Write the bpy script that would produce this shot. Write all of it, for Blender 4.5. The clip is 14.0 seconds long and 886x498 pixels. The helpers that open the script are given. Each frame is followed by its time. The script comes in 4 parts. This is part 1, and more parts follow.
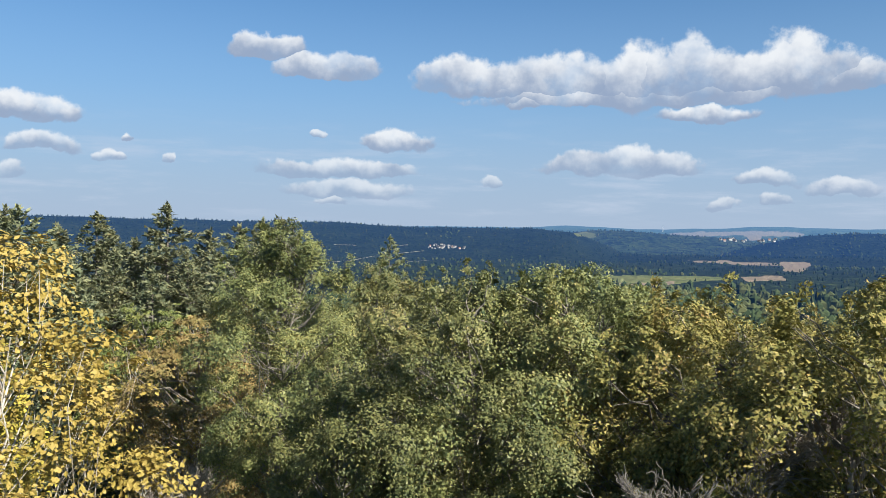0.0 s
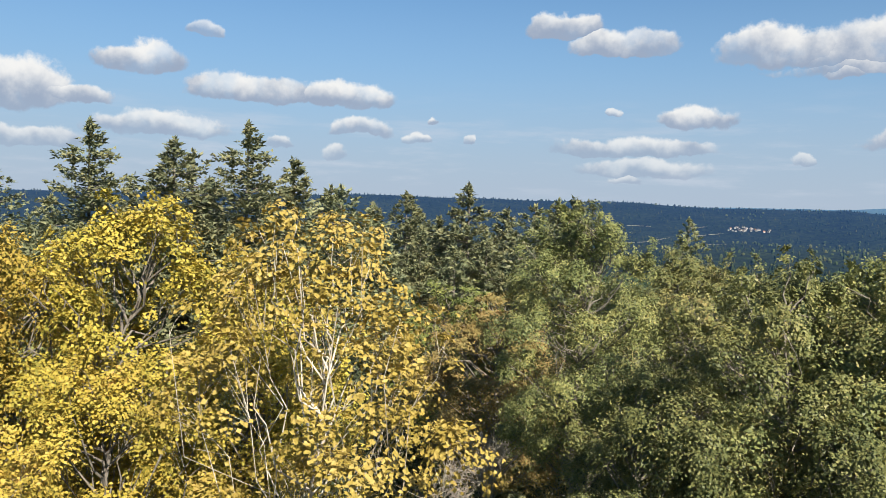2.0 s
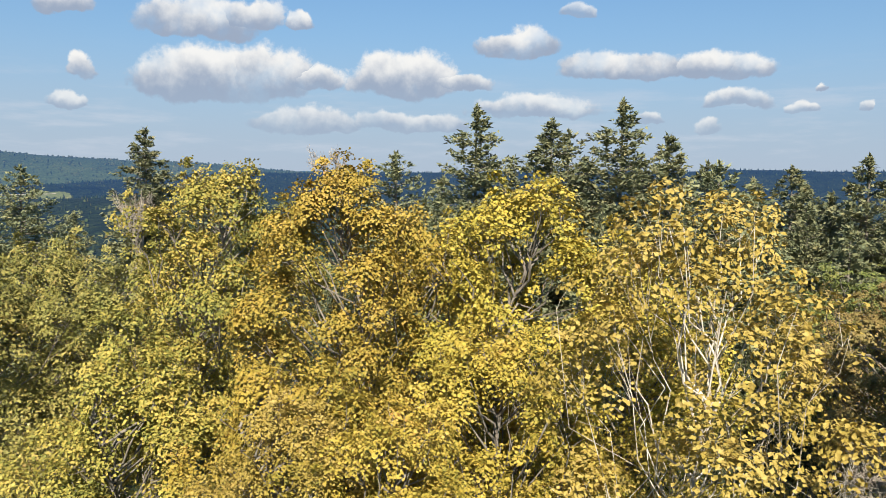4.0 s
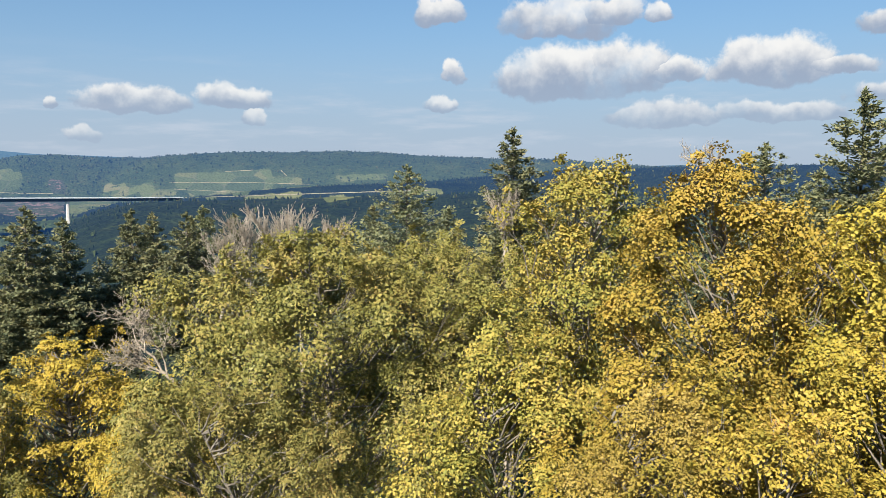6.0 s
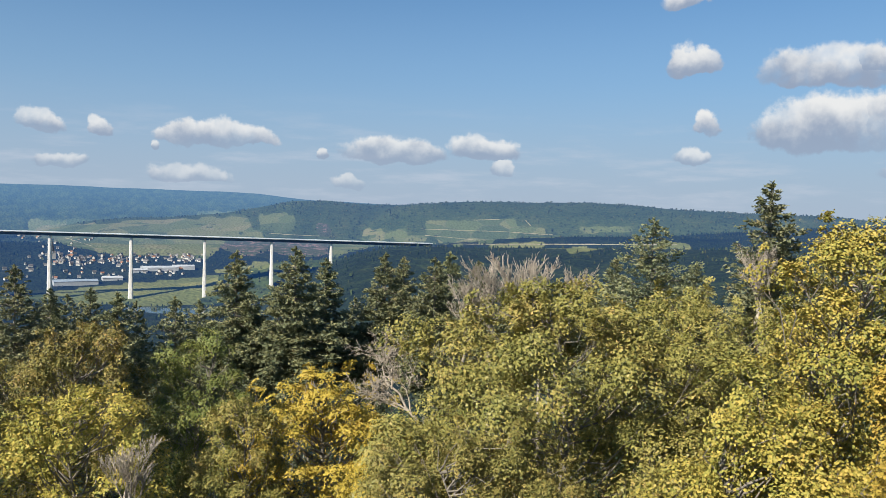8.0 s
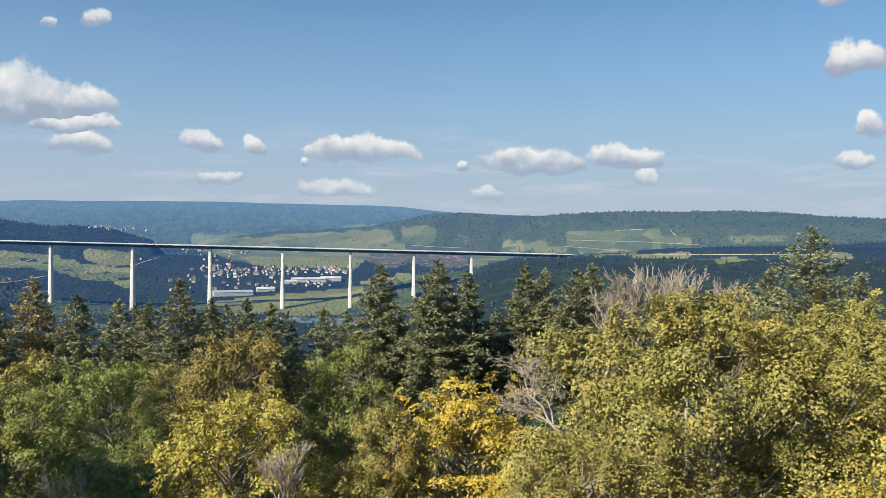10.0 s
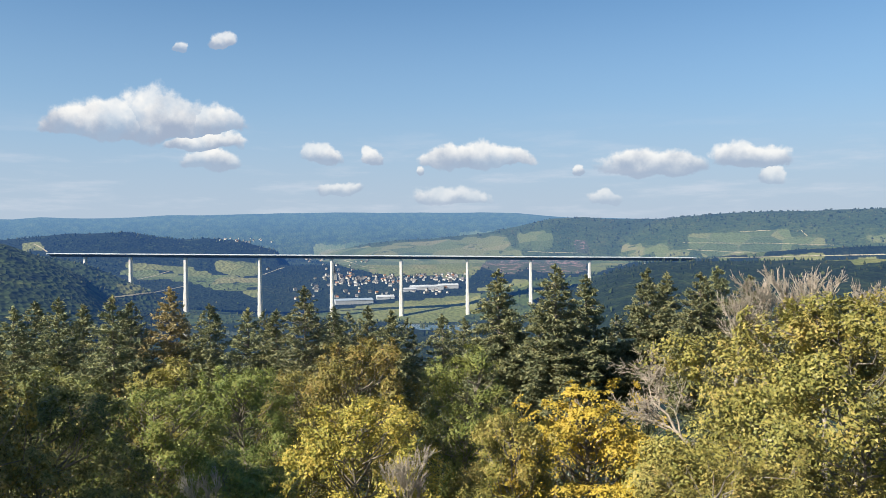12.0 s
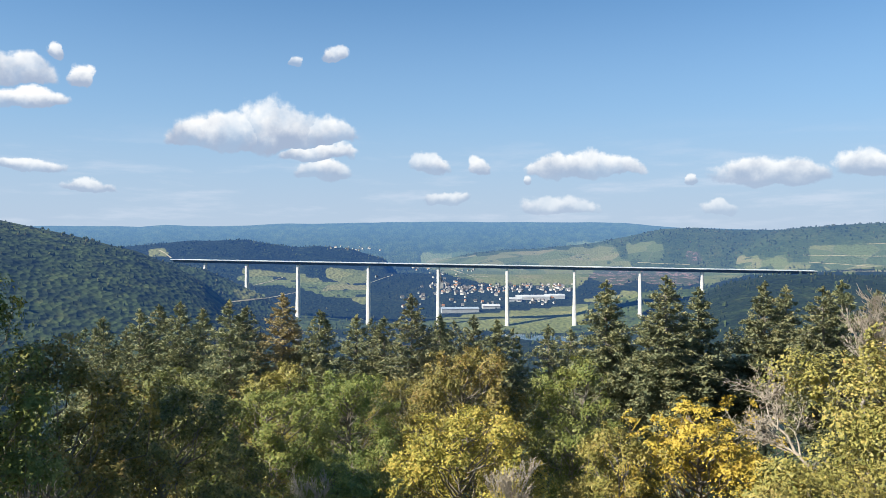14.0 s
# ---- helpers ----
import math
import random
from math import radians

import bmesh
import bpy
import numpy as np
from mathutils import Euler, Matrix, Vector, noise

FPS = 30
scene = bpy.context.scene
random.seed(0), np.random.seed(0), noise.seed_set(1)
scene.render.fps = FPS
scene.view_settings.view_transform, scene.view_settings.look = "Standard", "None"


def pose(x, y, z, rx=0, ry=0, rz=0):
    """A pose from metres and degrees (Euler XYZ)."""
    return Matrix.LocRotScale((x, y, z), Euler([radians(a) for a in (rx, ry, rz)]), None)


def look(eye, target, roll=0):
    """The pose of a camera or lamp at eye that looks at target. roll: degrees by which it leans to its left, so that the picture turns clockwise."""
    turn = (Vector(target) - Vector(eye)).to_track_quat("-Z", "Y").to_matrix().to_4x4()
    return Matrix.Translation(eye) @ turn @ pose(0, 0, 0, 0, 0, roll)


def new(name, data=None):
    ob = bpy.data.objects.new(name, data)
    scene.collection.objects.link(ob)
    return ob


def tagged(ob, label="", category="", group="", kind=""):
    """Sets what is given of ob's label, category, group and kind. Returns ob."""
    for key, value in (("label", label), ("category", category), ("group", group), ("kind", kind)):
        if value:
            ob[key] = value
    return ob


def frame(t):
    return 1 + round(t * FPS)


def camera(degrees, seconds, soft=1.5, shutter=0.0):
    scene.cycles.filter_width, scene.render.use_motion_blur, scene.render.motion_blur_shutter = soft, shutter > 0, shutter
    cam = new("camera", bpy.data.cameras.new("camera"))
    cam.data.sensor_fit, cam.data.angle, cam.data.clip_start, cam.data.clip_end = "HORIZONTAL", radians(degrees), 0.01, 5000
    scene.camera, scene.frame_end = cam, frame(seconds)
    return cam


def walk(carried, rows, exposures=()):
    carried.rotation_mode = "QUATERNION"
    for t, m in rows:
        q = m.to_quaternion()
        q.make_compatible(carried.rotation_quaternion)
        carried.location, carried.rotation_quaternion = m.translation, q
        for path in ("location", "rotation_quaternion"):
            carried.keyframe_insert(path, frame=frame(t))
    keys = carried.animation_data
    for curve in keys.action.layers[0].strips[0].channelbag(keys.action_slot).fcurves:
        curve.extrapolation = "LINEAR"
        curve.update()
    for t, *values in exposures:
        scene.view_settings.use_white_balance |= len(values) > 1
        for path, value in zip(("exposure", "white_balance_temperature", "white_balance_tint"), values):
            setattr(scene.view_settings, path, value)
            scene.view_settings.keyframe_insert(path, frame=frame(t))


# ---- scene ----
cam = camera(56.82, 14.0, soft=0.8)
EYE = 22.0    # height of the platform's eye above the wood's floor
ROWS = [
    (0.0, -0.03, 0.10, -0.04, 0.12, -1.14, -0.90),
    (0.5, -0.088, 0.33, -0.024, 2.51, -1.91, -0.77),
    (1.0, -0.101, 0.355, -0.026, 8.39, -2.71, -0.95),
    (1.5, -0.135, 0.319, -0.012, 14.06, -2.89, -1.32),
    (2.0, -0.208, 0.312, -0.010, 20.38, -2.98, -1.59),
    (2.5, -0.250, 0.284, 0.010, 27.60, -3.16, -1.73),
    (3.0, -0.284, 0.290, 0.005, 35.27, -3.36, -1.88),
    (5.3, -0.445, 0.014, -0.004, 59.90, -6.43, 0.94),
    (5.5, -0.405, -0.034, 0.005, 63.24, -6.22, 0.73),
    (6.0, -0.391, -0.090, -0.003, 70.06, -5.42, 0.25),
    (6.5, -0.422, -0.095, -0.009, 75.25, -4.09, -0.15),
    (7.0, -0.404, -0.115, -0.014, 79.61, -2.86, -0.48),
    (7.5, -0.391, -0.146, -0.003, 83.63, -2.29, -0.80),
    (8.0, -0.348, -0.137, 0.004, 86.95, -2.02, -1.28),
    (8.5, -0.327, -0.144, 0.013, 89.72, -1.57, -1.61),
    (11.0, -0.318, -0.197, 0.013, 100.83, -1.40, 0.34),
    (11.5, -0.361, -0.209, 0.003, 102.84, -1.18, 0.53),
    (12.0, -0.361, -0.208, 0.005, 104.81, -0.94, 0.58),
    (12.5, -0.377, -0.211, 0.004, 106.80, -0.74, 0.66),
    (13.0, -0.386, -0.225, 0.001, 108.58, -0.57, 0.62),
    (13.5, -0.414, -0.240, -0.002, 110.57, -0.39, 0.33),
    (14.0, -0.394, -0.236, 0.005, 112.24, -0.24, 0.10),
]
walk(cam, [(t, pose(x, y, EYE + z, 90 + pitch, roll, yaw)) for t, x, y, z, yaw, pitch, roll in ROWS],
     exposures=[(0.0, 0.88, 6150, 10), (0.8, 0.88, 6150, 10), (1.6, 0.90, 6500, 10), (3.0, 0.92, 6600, 10), (6.0, 0.92, 6560, 10), (8.2, 0.79, 6450, 10), (11.0, 0.99, 6850, 10), (12.2, 1.04, 6650, 10), (14.0, 1.13, 6450, 10)])

# ---------------------------------------------------------------- node helpers


def link(tree, a, b):
    tree.links.new(a, b)


def node(tree, kind, **inputs):
    n = tree.nodes.new(kind)
    for k, v in inputs.items():
        n.inputs[k.replace("_", " ")].default_value = v
    return n


def maths(tree, op, a, b=None, c=None, clamp=False):
    n = tree.nodes.new("ShaderNodeMath")
    n.operation, n.use_clamp = op, clamp
    for i, v in enumerate((a, b, c)):
        if v is None:
            continue
        if isinstance(v, (int, float)):
            n.inputs[i].default_value = v
        else:
            link(tree, v, n.inputs[i])
    return n.outputs[0]


def remap(tree, value, lo, hi, to_lo=0.0, to_hi=1.0, smooth=True):
    n = tree.nodes.new("ShaderNodeMapRange")
    n.interpolation_type = "SMOOTHSTEP" if smooth else "LINEAR"
    link(tree, value, n.inputs[0])
    for i, v in enumerate((lo, hi, to_lo, to_hi)):
        n.inputs[i + 1].default_value = v
    return n.outputs[0]


def blend(tree, fac, a, b, mode="MIX"):
    n = tree.nodes.new("ShaderNodeMix")
    n.data_type, n.blend_type = "RGBA", mode
    for sock, v in ((n.inputs[0], fac), (n.inputs[6], a), (n.inputs[7], b)):
        if isinstance(v, (int, float)):
            sock.default_value = v
        elif isinstance(v, tuple):
            sock.default_value = (*v, 1)
        else:
            link(tree, v, sock)
    return n.outputs[2]


def ramp(tree, fac, stops):
    n = tree.nodes.new("ShaderNodeValToRGB")
    el = n.color_ramp.elements
    while len(el) < len(stops):
        el.new(0.5)
    for e, (p, c) in zip(el, stops):
        e.position, e.color = p, (*c, 1)
    link(tree, fac, n.inputs[0])
    return n.outputs[0]


def noise_tex(tree, scale, detail=4.0, rough=0.55, vector=None, out="Fac"):
    n = node(tree, "ShaderNodeTexNoise", Scale=scale, Detail=detail, Roughness=rough)
    if vector is not None:
        link(tree, vector, n.inputs["Vector"])
    return n.outputs[out]


# ---------------------------------------------------------------- sky, clouds, sun
SUN_AZ, SUN_EL = 226.0, 39.0     # degrees left of north, degrees up
world = bpy.data.worlds.new("sky")
scene.world = world
world.use_nodes = True
wt = world.node_tree
wt.nodes.clear()
sky = wt.nodes.new("ShaderNodeTexSky")
sky.sky_type, sky.sun_disc = "NISHITA", False
sky.sun_elevation, sky.sun_rotation = radians(SUN_EL), radians(360 - SUN_AZ)
sky.altitude, sky.air_density, sky.dust_density, sky.ozone_density = 350, 1.0, 0.6, 2.0
SKY_STRENGTH = 0.068

coord = wt.nodes.new("ShaderNodeTexCoord").outputs["Generated"]
xyz = wt.nodes.new("ShaderNodeSeparateXYZ")
link(wt, coord, xyz.inputs[0])
az_out = maths(wt, "MULTIPLY", maths(wt, "ARCTAN2", maths(wt, "MULTIPLY", xyz.outputs[0], -1.0), xyz.outputs[1]), 57.29578)
el_out = maths(wt, "MULTIPLY", maths(wt, "ARCSINE", xyz.outputs[2]), 57.29578)
# billows push the outline of each puff about
big = wt.nodes.new("ShaderNodeVectorMath")
big.operation = "SUBTRACT"
link(wt, noise_tex(wt, 22.0, 7.0, 0.54, coord, "Color"), big.inputs[0])
big.inputs[1].default_value = (0.5, 0.5, 0.5)
warp = wt.nodes.new("ShaderNodeSeparateXYZ")
link(wt, big.outputs[0], warp.inputs[0])
place = wt.nodes.new("ShaderNodeCombineXYZ")
broad = wt.nodes.new("ShaderNodeSeparateXYZ")
link(wt, noise_tex(wt, 9.0, 2.0, 0.5, coord, "Color"), broad.inputs[0])
sway_a = maths(wt, "MULTIPLY_ADD", broad.outputs[0], 1.4, -0.7)
sway_e = maths(wt, "MULTIPLY_ADD", broad.outputs[1], 0.4, -0.2)
link(wt, maths(wt, "ADD", maths(wt, "MULTIPLY_ADD", warp.outputs[0], 3.0, az_out), sway_a), place.inputs[0])
link(wt, maths(wt, "ADD", maths(wt, "MULTIPLY_ADD", warp.outputs[1], 1.7, el_out), sway_e), place.inputs[1])

# one puff: a flat-bottomed ellipse; keeps the densest so far and the height inside it
puff = bpy.data.node_groups.new("puff", "ShaderNodeTree")
for nm, kind, io in (("Place", "NodeSocketVector", "INPUT"), ("Centre", "NodeSocketVector", "INPUT"), ("Scale", "NodeSocketVector", "INPUT"),
                     ("Dense", "NodeSocketFloat", "INPUT"), ("Height", "NodeSocketFloat", "INPUT"), ("Share", "NodeSocketFloat", "INPUT"),
                     ("Dense", "NodeSocketFloat", "OUTPUT"), ("Height", "NodeSocketFloat", "OUTPUT")):
    puff.interface.new_socket(nm, in_out=io, socket_type=kind)
gi, go = puff.nodes.new("NodeGroupInput"), puff.nodes.new("NodeGroupOutput")
v1, v2 = puff.nodes.new("ShaderNodeVectorMath"), puff.nodes.new("ShaderNodeVectorMath")
v1.operation, v2.operation = "SUBTRACT", "MULTIPLY"
v0 = puff.nodes.new("ShaderNodeVectorMath")
v0.operation = "MULTIPLY_ADD"                      # puffs are worked out one after another
v0.inputs[1].default_value = (1e-7, 1e-7, 1e-7)
link(puff, gi.outputs[3], v0.inputs[0]), link(puff, gi.outputs[0], v0.inputs[2])
link(puff, v0.outputs[0], v1.inputs[0]), link(puff, gi.outputs[1], v1.inputs[1])
link(puff, v1.outputs[0], v2.inputs[0]), link(puff, gi.outputs[2], v2.inputs[1])
sp = puff.nodes.new("ShaderNodeSeparateXYZ")
link(puff, v2.outputs[0], sp.inputs[0])
vv = maths(puff, "MAXIMUM", sp.outputs[1], maths(puff, "MULTIPLY", sp.outputs[1], -2.6))
dd = maths(puff, "SUBTRACT", 1.0, maths(puff, "SQRT", maths(puff, "MULTIPLY_ADD", sp.outputs[0], sp.outputs[0], maths(puff, "MULTIPLY", vv, vv))))
more = maths(puff, "GREATER_THAN", dd, gi.outputs[3])
link(puff, maths(puff, "MAXIMUM", dd, gi.outputs[3]), go.inputs[0])
own = maths(puff, "MULTIPLY", sp.outputs[1], gi.outputs[5])          # height within the whole cloud
hh = maths(puff, "MULTIPLY_ADD", maths(puff, "SUBTRACT", own, gi.outputs[4]), more, gi.outputs[4])
link(puff, hh, go.inputs[1])

# clouds: azimuth and height of the flat base, half width, height (degrees)
CLOUDS_NORTH = [(-1.5, 9.6, 4.6, 3.4), (-7.3, 9.3, 5.0, 3.7), (-13.0, 8.9, 4.2, 3.9), (-16.4, 9.0, 4.4, 4.6), (-23.0, 9.1, 4.6, 4.4), (-26.2, 9.3, 2.6, 2.8), (-13.0, 8.8, 12.0, 2.2), (-17.4, 7.75, 3.4, 1.0), (-5.1, 8.7, 1.2, 1.1),
                (12.4, 11.6, 2.5, 2.1), (8.3, 10.5, 3.1, 2.0), (26.1, 6.7, 2.6, 1.5), (26.2, 4.8, 2.6, 1.1), (22.6, 4.4, 1.0, 0.7), (21.0, 5.7, 0.5, 0.5), (18.8, 4.5, 0.6, 0.7), (3.6, 5.7, 2.6, 1.2), (7.7, 3.8, 5.5, 1.6)]
CLOUDS_LOW = [(6.8, 2.4, 4.9, 1.2), (9.0, 6.3, 0.6, 0.5), (8.0, 1.8, 1.2, 0.6), (-3.5, 3.2, 0.8, 0.7), (-12.0, 4.2, 5.7, 2.2), (-21.3, 3.4, 2.6, 0.9), (-25.7, 3.0, 2.2, 0.8), (-21.9, 2.2, 1.4, 0.7), (-18.6, 1.9, 1.0, 0.7), (70.6, 14.3, 1.8, 1.4)]
CLOUDS_NORTHWEST = [(62.5, 9.0, 3.6, 3.0), (59.0, 9.6, 2.4, 2.4), (62.0, 5.2, 3.6, 3.6), (57.6, 5.3, 3.0, 4.0), (54.6, 6.0, 2.4, 1.4), (55.6, 9.8, 1.2, 1.0), (48.5, 5.7, 3.3, 3.0), (44.6, 6.0, 2.1, 1.6), (40.9, 8.3, 2.8, 2.2), (36.4, 10.8, 1.3, 0.9), (33.3, 6.7, 3.9, 2.4),
                    (27.8, 6.8, 3.6, 1.5), (55.1, 3.0, 4.2, 2.1), (47.7, 3.2, 3.8, 1.7), (39.5, 4.3, 4.9, 1.4), (28.1, 3.0, 1.3, 1.0), (31.7, 3.6, 1.2, 0.7), (70.3, 10.1, 2.0, 2.0), (69.0, 6.1, 1.0, 1.4), (70.4, 4.4, 1.2, 0.8)]
CLOUDS_WEST = [(113.2, 5.2, 1.5, 1.1), (109.5, 5.1, 0.9, 1.1), (103.4, 4.7, 2.4, 2.2), (100.7, 4.8, 1.5, 1.7), (111.9, 2.95, 2.1, 0.8), (104.1, 2.4, 2.9, 1.1), (90.4, 4.1, 3.2, 1.9), (84.2, 4.3, 3.1, 1.4), (82.8, 3.2, 0.9, 1.1), (95.2, 4.1, 0.6, 0.6), (106.2, 4.2, 0.5, 0.6), (93.7, 2.2, 1.2, 0.9)]
CLOUDS_SOUTHWEST = [(127.6, 6.6, 3.0, 3.0), (123.4, 6.7, 3.2, 3.7), (120.0, 6.8, 1.9, 2.6), (120.8, 6.0, 3.0, 0.9), (120.4, 4.7, 2.2, 1.3), (122.6, 12.2, 0.6, 0.7), (119.8, 12.7, 1.1, 0.8), (140.6, 10.0, 2.4, 2.3), (137.4, 11.7, 0.6, 0.8), (136.0, 10.2, 0.8, 1.2), (139.4, 8.8, 2.6, 1.0),
                    (139.5, 4.7, 2.4, 0.8), (135.9, 3.7, 1.6, 0.7), (165, 8, 6, 3), (190, 11, 7, 3), (215, 7, 6, 3), (-50, 9, 7, 3), (-70, 6, 5, 2.5), (-95, 10, 8, 3)]
rng = random.Random(4)
puffs = []
for a, e, w, h in CLOUDS_NORTH + CLOUDS_LOW + CLOUDS_NORTHWEST + CLOUDS_WEST + CLOUDS_SOUTHWEST:
    if h < 1.6:
        puffs.append((a, e + 0.18 * h, w * 1.05, h * 1.0, h))
    else:
        k = max(2, min(6, round(w / 1.6)))
        puffs.append((a, e + 0.16 * h, w * 1.08, h * 0.6, h))
        for i in range(k):
            u = (i + 0.5) / k * 2 - 1
            puffs.append((a + u * w * 0.68, e + 0.18 * h, w / k * rng.uniform(1.6, 2.2), h * (1 - 0.5 * u * u) * rng.uniform(0.66, 0.98), h))
dense, height = None, None
for a, e, w, h, whole in puffs:
    g = wt.nodes.new("ShaderNodeGroup")
    g.node_tree = puff
    link(wt, place.outputs[0], g.inputs[0])
    g.inputs[1].default_value, g.inputs[2].default_value = (a, e, 0), (1 / w, 1 / h, 0)
    g.inputs[5].default_value = h / whole
    g.inputs[3].default_value = -9.0
    if dense is not None:
        link(wt, dense, g.inputs[3]), link(wt, height, g.inputs[4])
    dense, height = g.outputs[0], g.outputs[1]
fine = noise_tex(wt, 60.0, 8.0, 0.6, coord)
body = maths(wt, "ADD", dense, maths(wt, "MULTIPLY_ADD", fine, 0.6, -0.30))
cover_fac = maths(wt, "MULTIPLY", remap(wt, body, 0.04, 0.30), remap(wt, noise_tex(wt, 16.0, 4.0, 0.6, coord), 0.34, 0.56, 0.62, 1.0))
lump = noise_tex(wt, 30.0, 5.0, 0.55, coord)
shade = remap(wt, maths(wt, "ADD", height, maths(wt, "MULTIPLY_ADD", lump, 1.1, -0.55)), -0.15, 0.62)
cloud_col = blend(wt, shade, (0.23, 0.28, 0.37), (0.63, 0.63, 0.62))
# thin veil low over the horizon
veil = remap(wt, el_out, -2.0, 22.0, 0.95, 0.0)
sky_col = blend(wt, 1.0, sky.outputs[0], (SKY_STRENGTH * 0.61, SKY_STRENGTH * 0.97, SKY_STRENGTH * 1.19), "MULTIPLY")
sky_col = blend(wt, veil, sky_col, (0.232, 0.335, 0.465))
sky_col = blend(wt, remap(wt, el_out, -1.0, 10.0, 0.6, 0.0), sky_col, (0.34, 0.375, 0.435))
# streaks of thin cloud low down
flat_map = wt.nodes.new("ShaderNodeMapping")
flat_map.inputs["Scale"].default_value = (1.0, 1.0, 7.0)
link(wt, coord, flat_map.inputs[0])
streak = remap(wt, noise_tex(wt, 7.0, 6.0, 0.6, flat_map.outputs[0]), 0.47, 0.72)
low = maths(wt, "MULTIPLY", remap(wt, el_out, 0.3, 2.0), remap(wt, el_out, 3.0, 9.0, 1.0, 0.0))
sky_col = blend(wt, maths(wt, "MULTIPLY", maths(wt, "MULTIPLY", streak, low), 0.5), sky_col, (0.42, 0.46, 0.53))
final = blend(wt, maths(wt, "MULTIPLY", cover_fac, remap(wt, el_out, 1.0, 7.5, 0.48, 0.97)), sky_col, cloud_col)
bg = wt.nodes.new("ShaderNodeBackground")
link(wt, final, bg.inputs[0])
bg.inputs[1].default_value = 0.78
link(wt, bg.outputs[0], wt.nodes.new("ShaderNodeOutputWorld").inputs[0])

sun = new("sun", bpy.data.lights.new("sun", "SUN"))
sun.data.energy, sun.data.angle, sun.data.color = 5.0, radians(0.6), (1.0, 0.93, 0.80)
sa, se = radians(SUN_AZ), radians(SUN_EL)
SUN_DIR = Vector((-math.sin(sa) * math.cos(se), math.cos(sa) * math.cos(se), math.sin(se)))
sun.matrix_world = look(SUN_DIR * 300, (0, 0, 0))

# ---------------------------------------------------------------- materials


def material(name):
    m = bpy.data.materials.new(name)
    m.use_nodes = True
    t = m.node_tree
    t.nodes.clear()
    out = t.nodes.new("ShaderNodeOutputMaterial")
    return m, t, out


def leaf_material(name, stops, through_light=0.10, rough=0.5):
    """Leaves: every leaf its own colour from the ramp, trees differ a little, light shines through."""
    m, t, out = material(name)
    geo, info = t.nodes.new("ShaderNodeNewGeometry"), t.nodes.new("ShaderNodeObjectInfo")
    stops = [(q, tuple(min(0.8, x * 1.06) for x in c)) for q, c in stops]
    patch = noise_tex(t, 0.9, 3.0, 0.6, geo.outputs["Position"])
    pick = maths(t, "ADD", maths(t, "MULTIPLY", geo.outputs["Random Per Island"], 0.46), maths(t, "MULTIPLY_ADD", patch, 1.1, -0.24))
    col = ramp(t, pick, stops)
    hsv = t.nodes.new("ShaderNodeHueSaturation")
    link(t, maths(t, "MULTIPLY_ADD", info.outputs["Random"], 0.018, 0.491), hsv.inputs["Hue"])
    link(t, maths(t, "MULTIPLY_ADD", info.outputs["Random"], 0.24, 0.88), hsv.inputs["Value"])
    link(t, col, hsv.inputs["Color"])
    p = node(t, "ShaderNodeBsdfPrincipled", Roughness=rough, Specular_IOR_Level=0.15)
    tr = t.nodes.new("ShaderNodeBsdfTranslucent")
    link(t, hsv.outputs[0], p.inputs["Base Color"]), link(t, hsv.outputs[0], tr.inputs[0])
    mix = node(t, "ShaderNodeMixShader", Fac=through_light)
    link(t, p.outputs[0], mix.inputs[1]), link(t, tr.outputs[0], mix.inputs[2]), link(t, mix.outputs[0], out.inputs[0])
    return m


def rough_material(name, dark, light, scale=6.0, rough=0.85, bump=0.3, metal=0.0):
    m, t, out = material(name)
    geo = t.nodes.new("ShaderNodeNewGeometry")
    n1 = noise_tex(t, scale, 6.0, 0.65, geo.outputs["Position"])
    n2 = noise_tex(t, scale * 0.13, 3.0, 0.5, geo.outputs["Position"])
    col = blend(t, remap(t, maths(t, "MULTIPLY_ADD", n2, 0.6, maths(t, "MULTIPLY", n1, 0.6)), 0.4, 0.8), dark, light)
    p = node(t, "ShaderNodeBsdfPrincipled", Roughness=rough, Metallic=metal)
    link(t, col, p.inputs["Base Color"])
    b = node(t, "ShaderNodeBump", Strength=bump)
    link(t, n1, b.inputs["Height"]), link(t, b.outputs[0], p.inputs["Normal"])
    link(t, p.outputs[0], out.inputs[0])
    return m


OAK_LEAF = leaf_material("oak_leaf", [(0.0, (0.044, 0.064, 0.025)), (0.3, (0.108, 0.123, 0.047)), (0.65, (0.221, 0.220, 0.078)), (0.88, (0.314, 0.268, 0.102)), (1.0, (0.323, 0.215, 0.088))], rough=0.42)
OLIVE_LEAF = leaf_material("olive_leaf", [(0.0, (0.061, 0.069, 0.027)), (0.3, (0.146, 0.144, 0.041)), (0.65, (0.277, 0.237, 0.069)), (0.88, (0.363, 0.264, 0.090)), (1.0, (0.352, 0.204, 0.080))], rough=0.42)
GREEN_LEAF = leaf_material("green_leaf", [(0.0, (0.062, 0.094, 0.028)), (0.4, (0.140, 0.171, 0.048)), (0.75, (0.224, 0.231, 0.065)), (1.0, (0.302, 0.253, 0.080))], rough=0.42)
# shade of the gaps between trees, put into a darker leaf colour
SHADE_LEAF = leaf_material("shade_leaf", [(0.0, (0.023, 0.032, 0.016)), (0.5, (0.050, 0.059, 0.029)), (0.8, (0.081, 0.086, 0.041)), (1.0, (0.117, 0.099, 0.045))], rough=0.42)
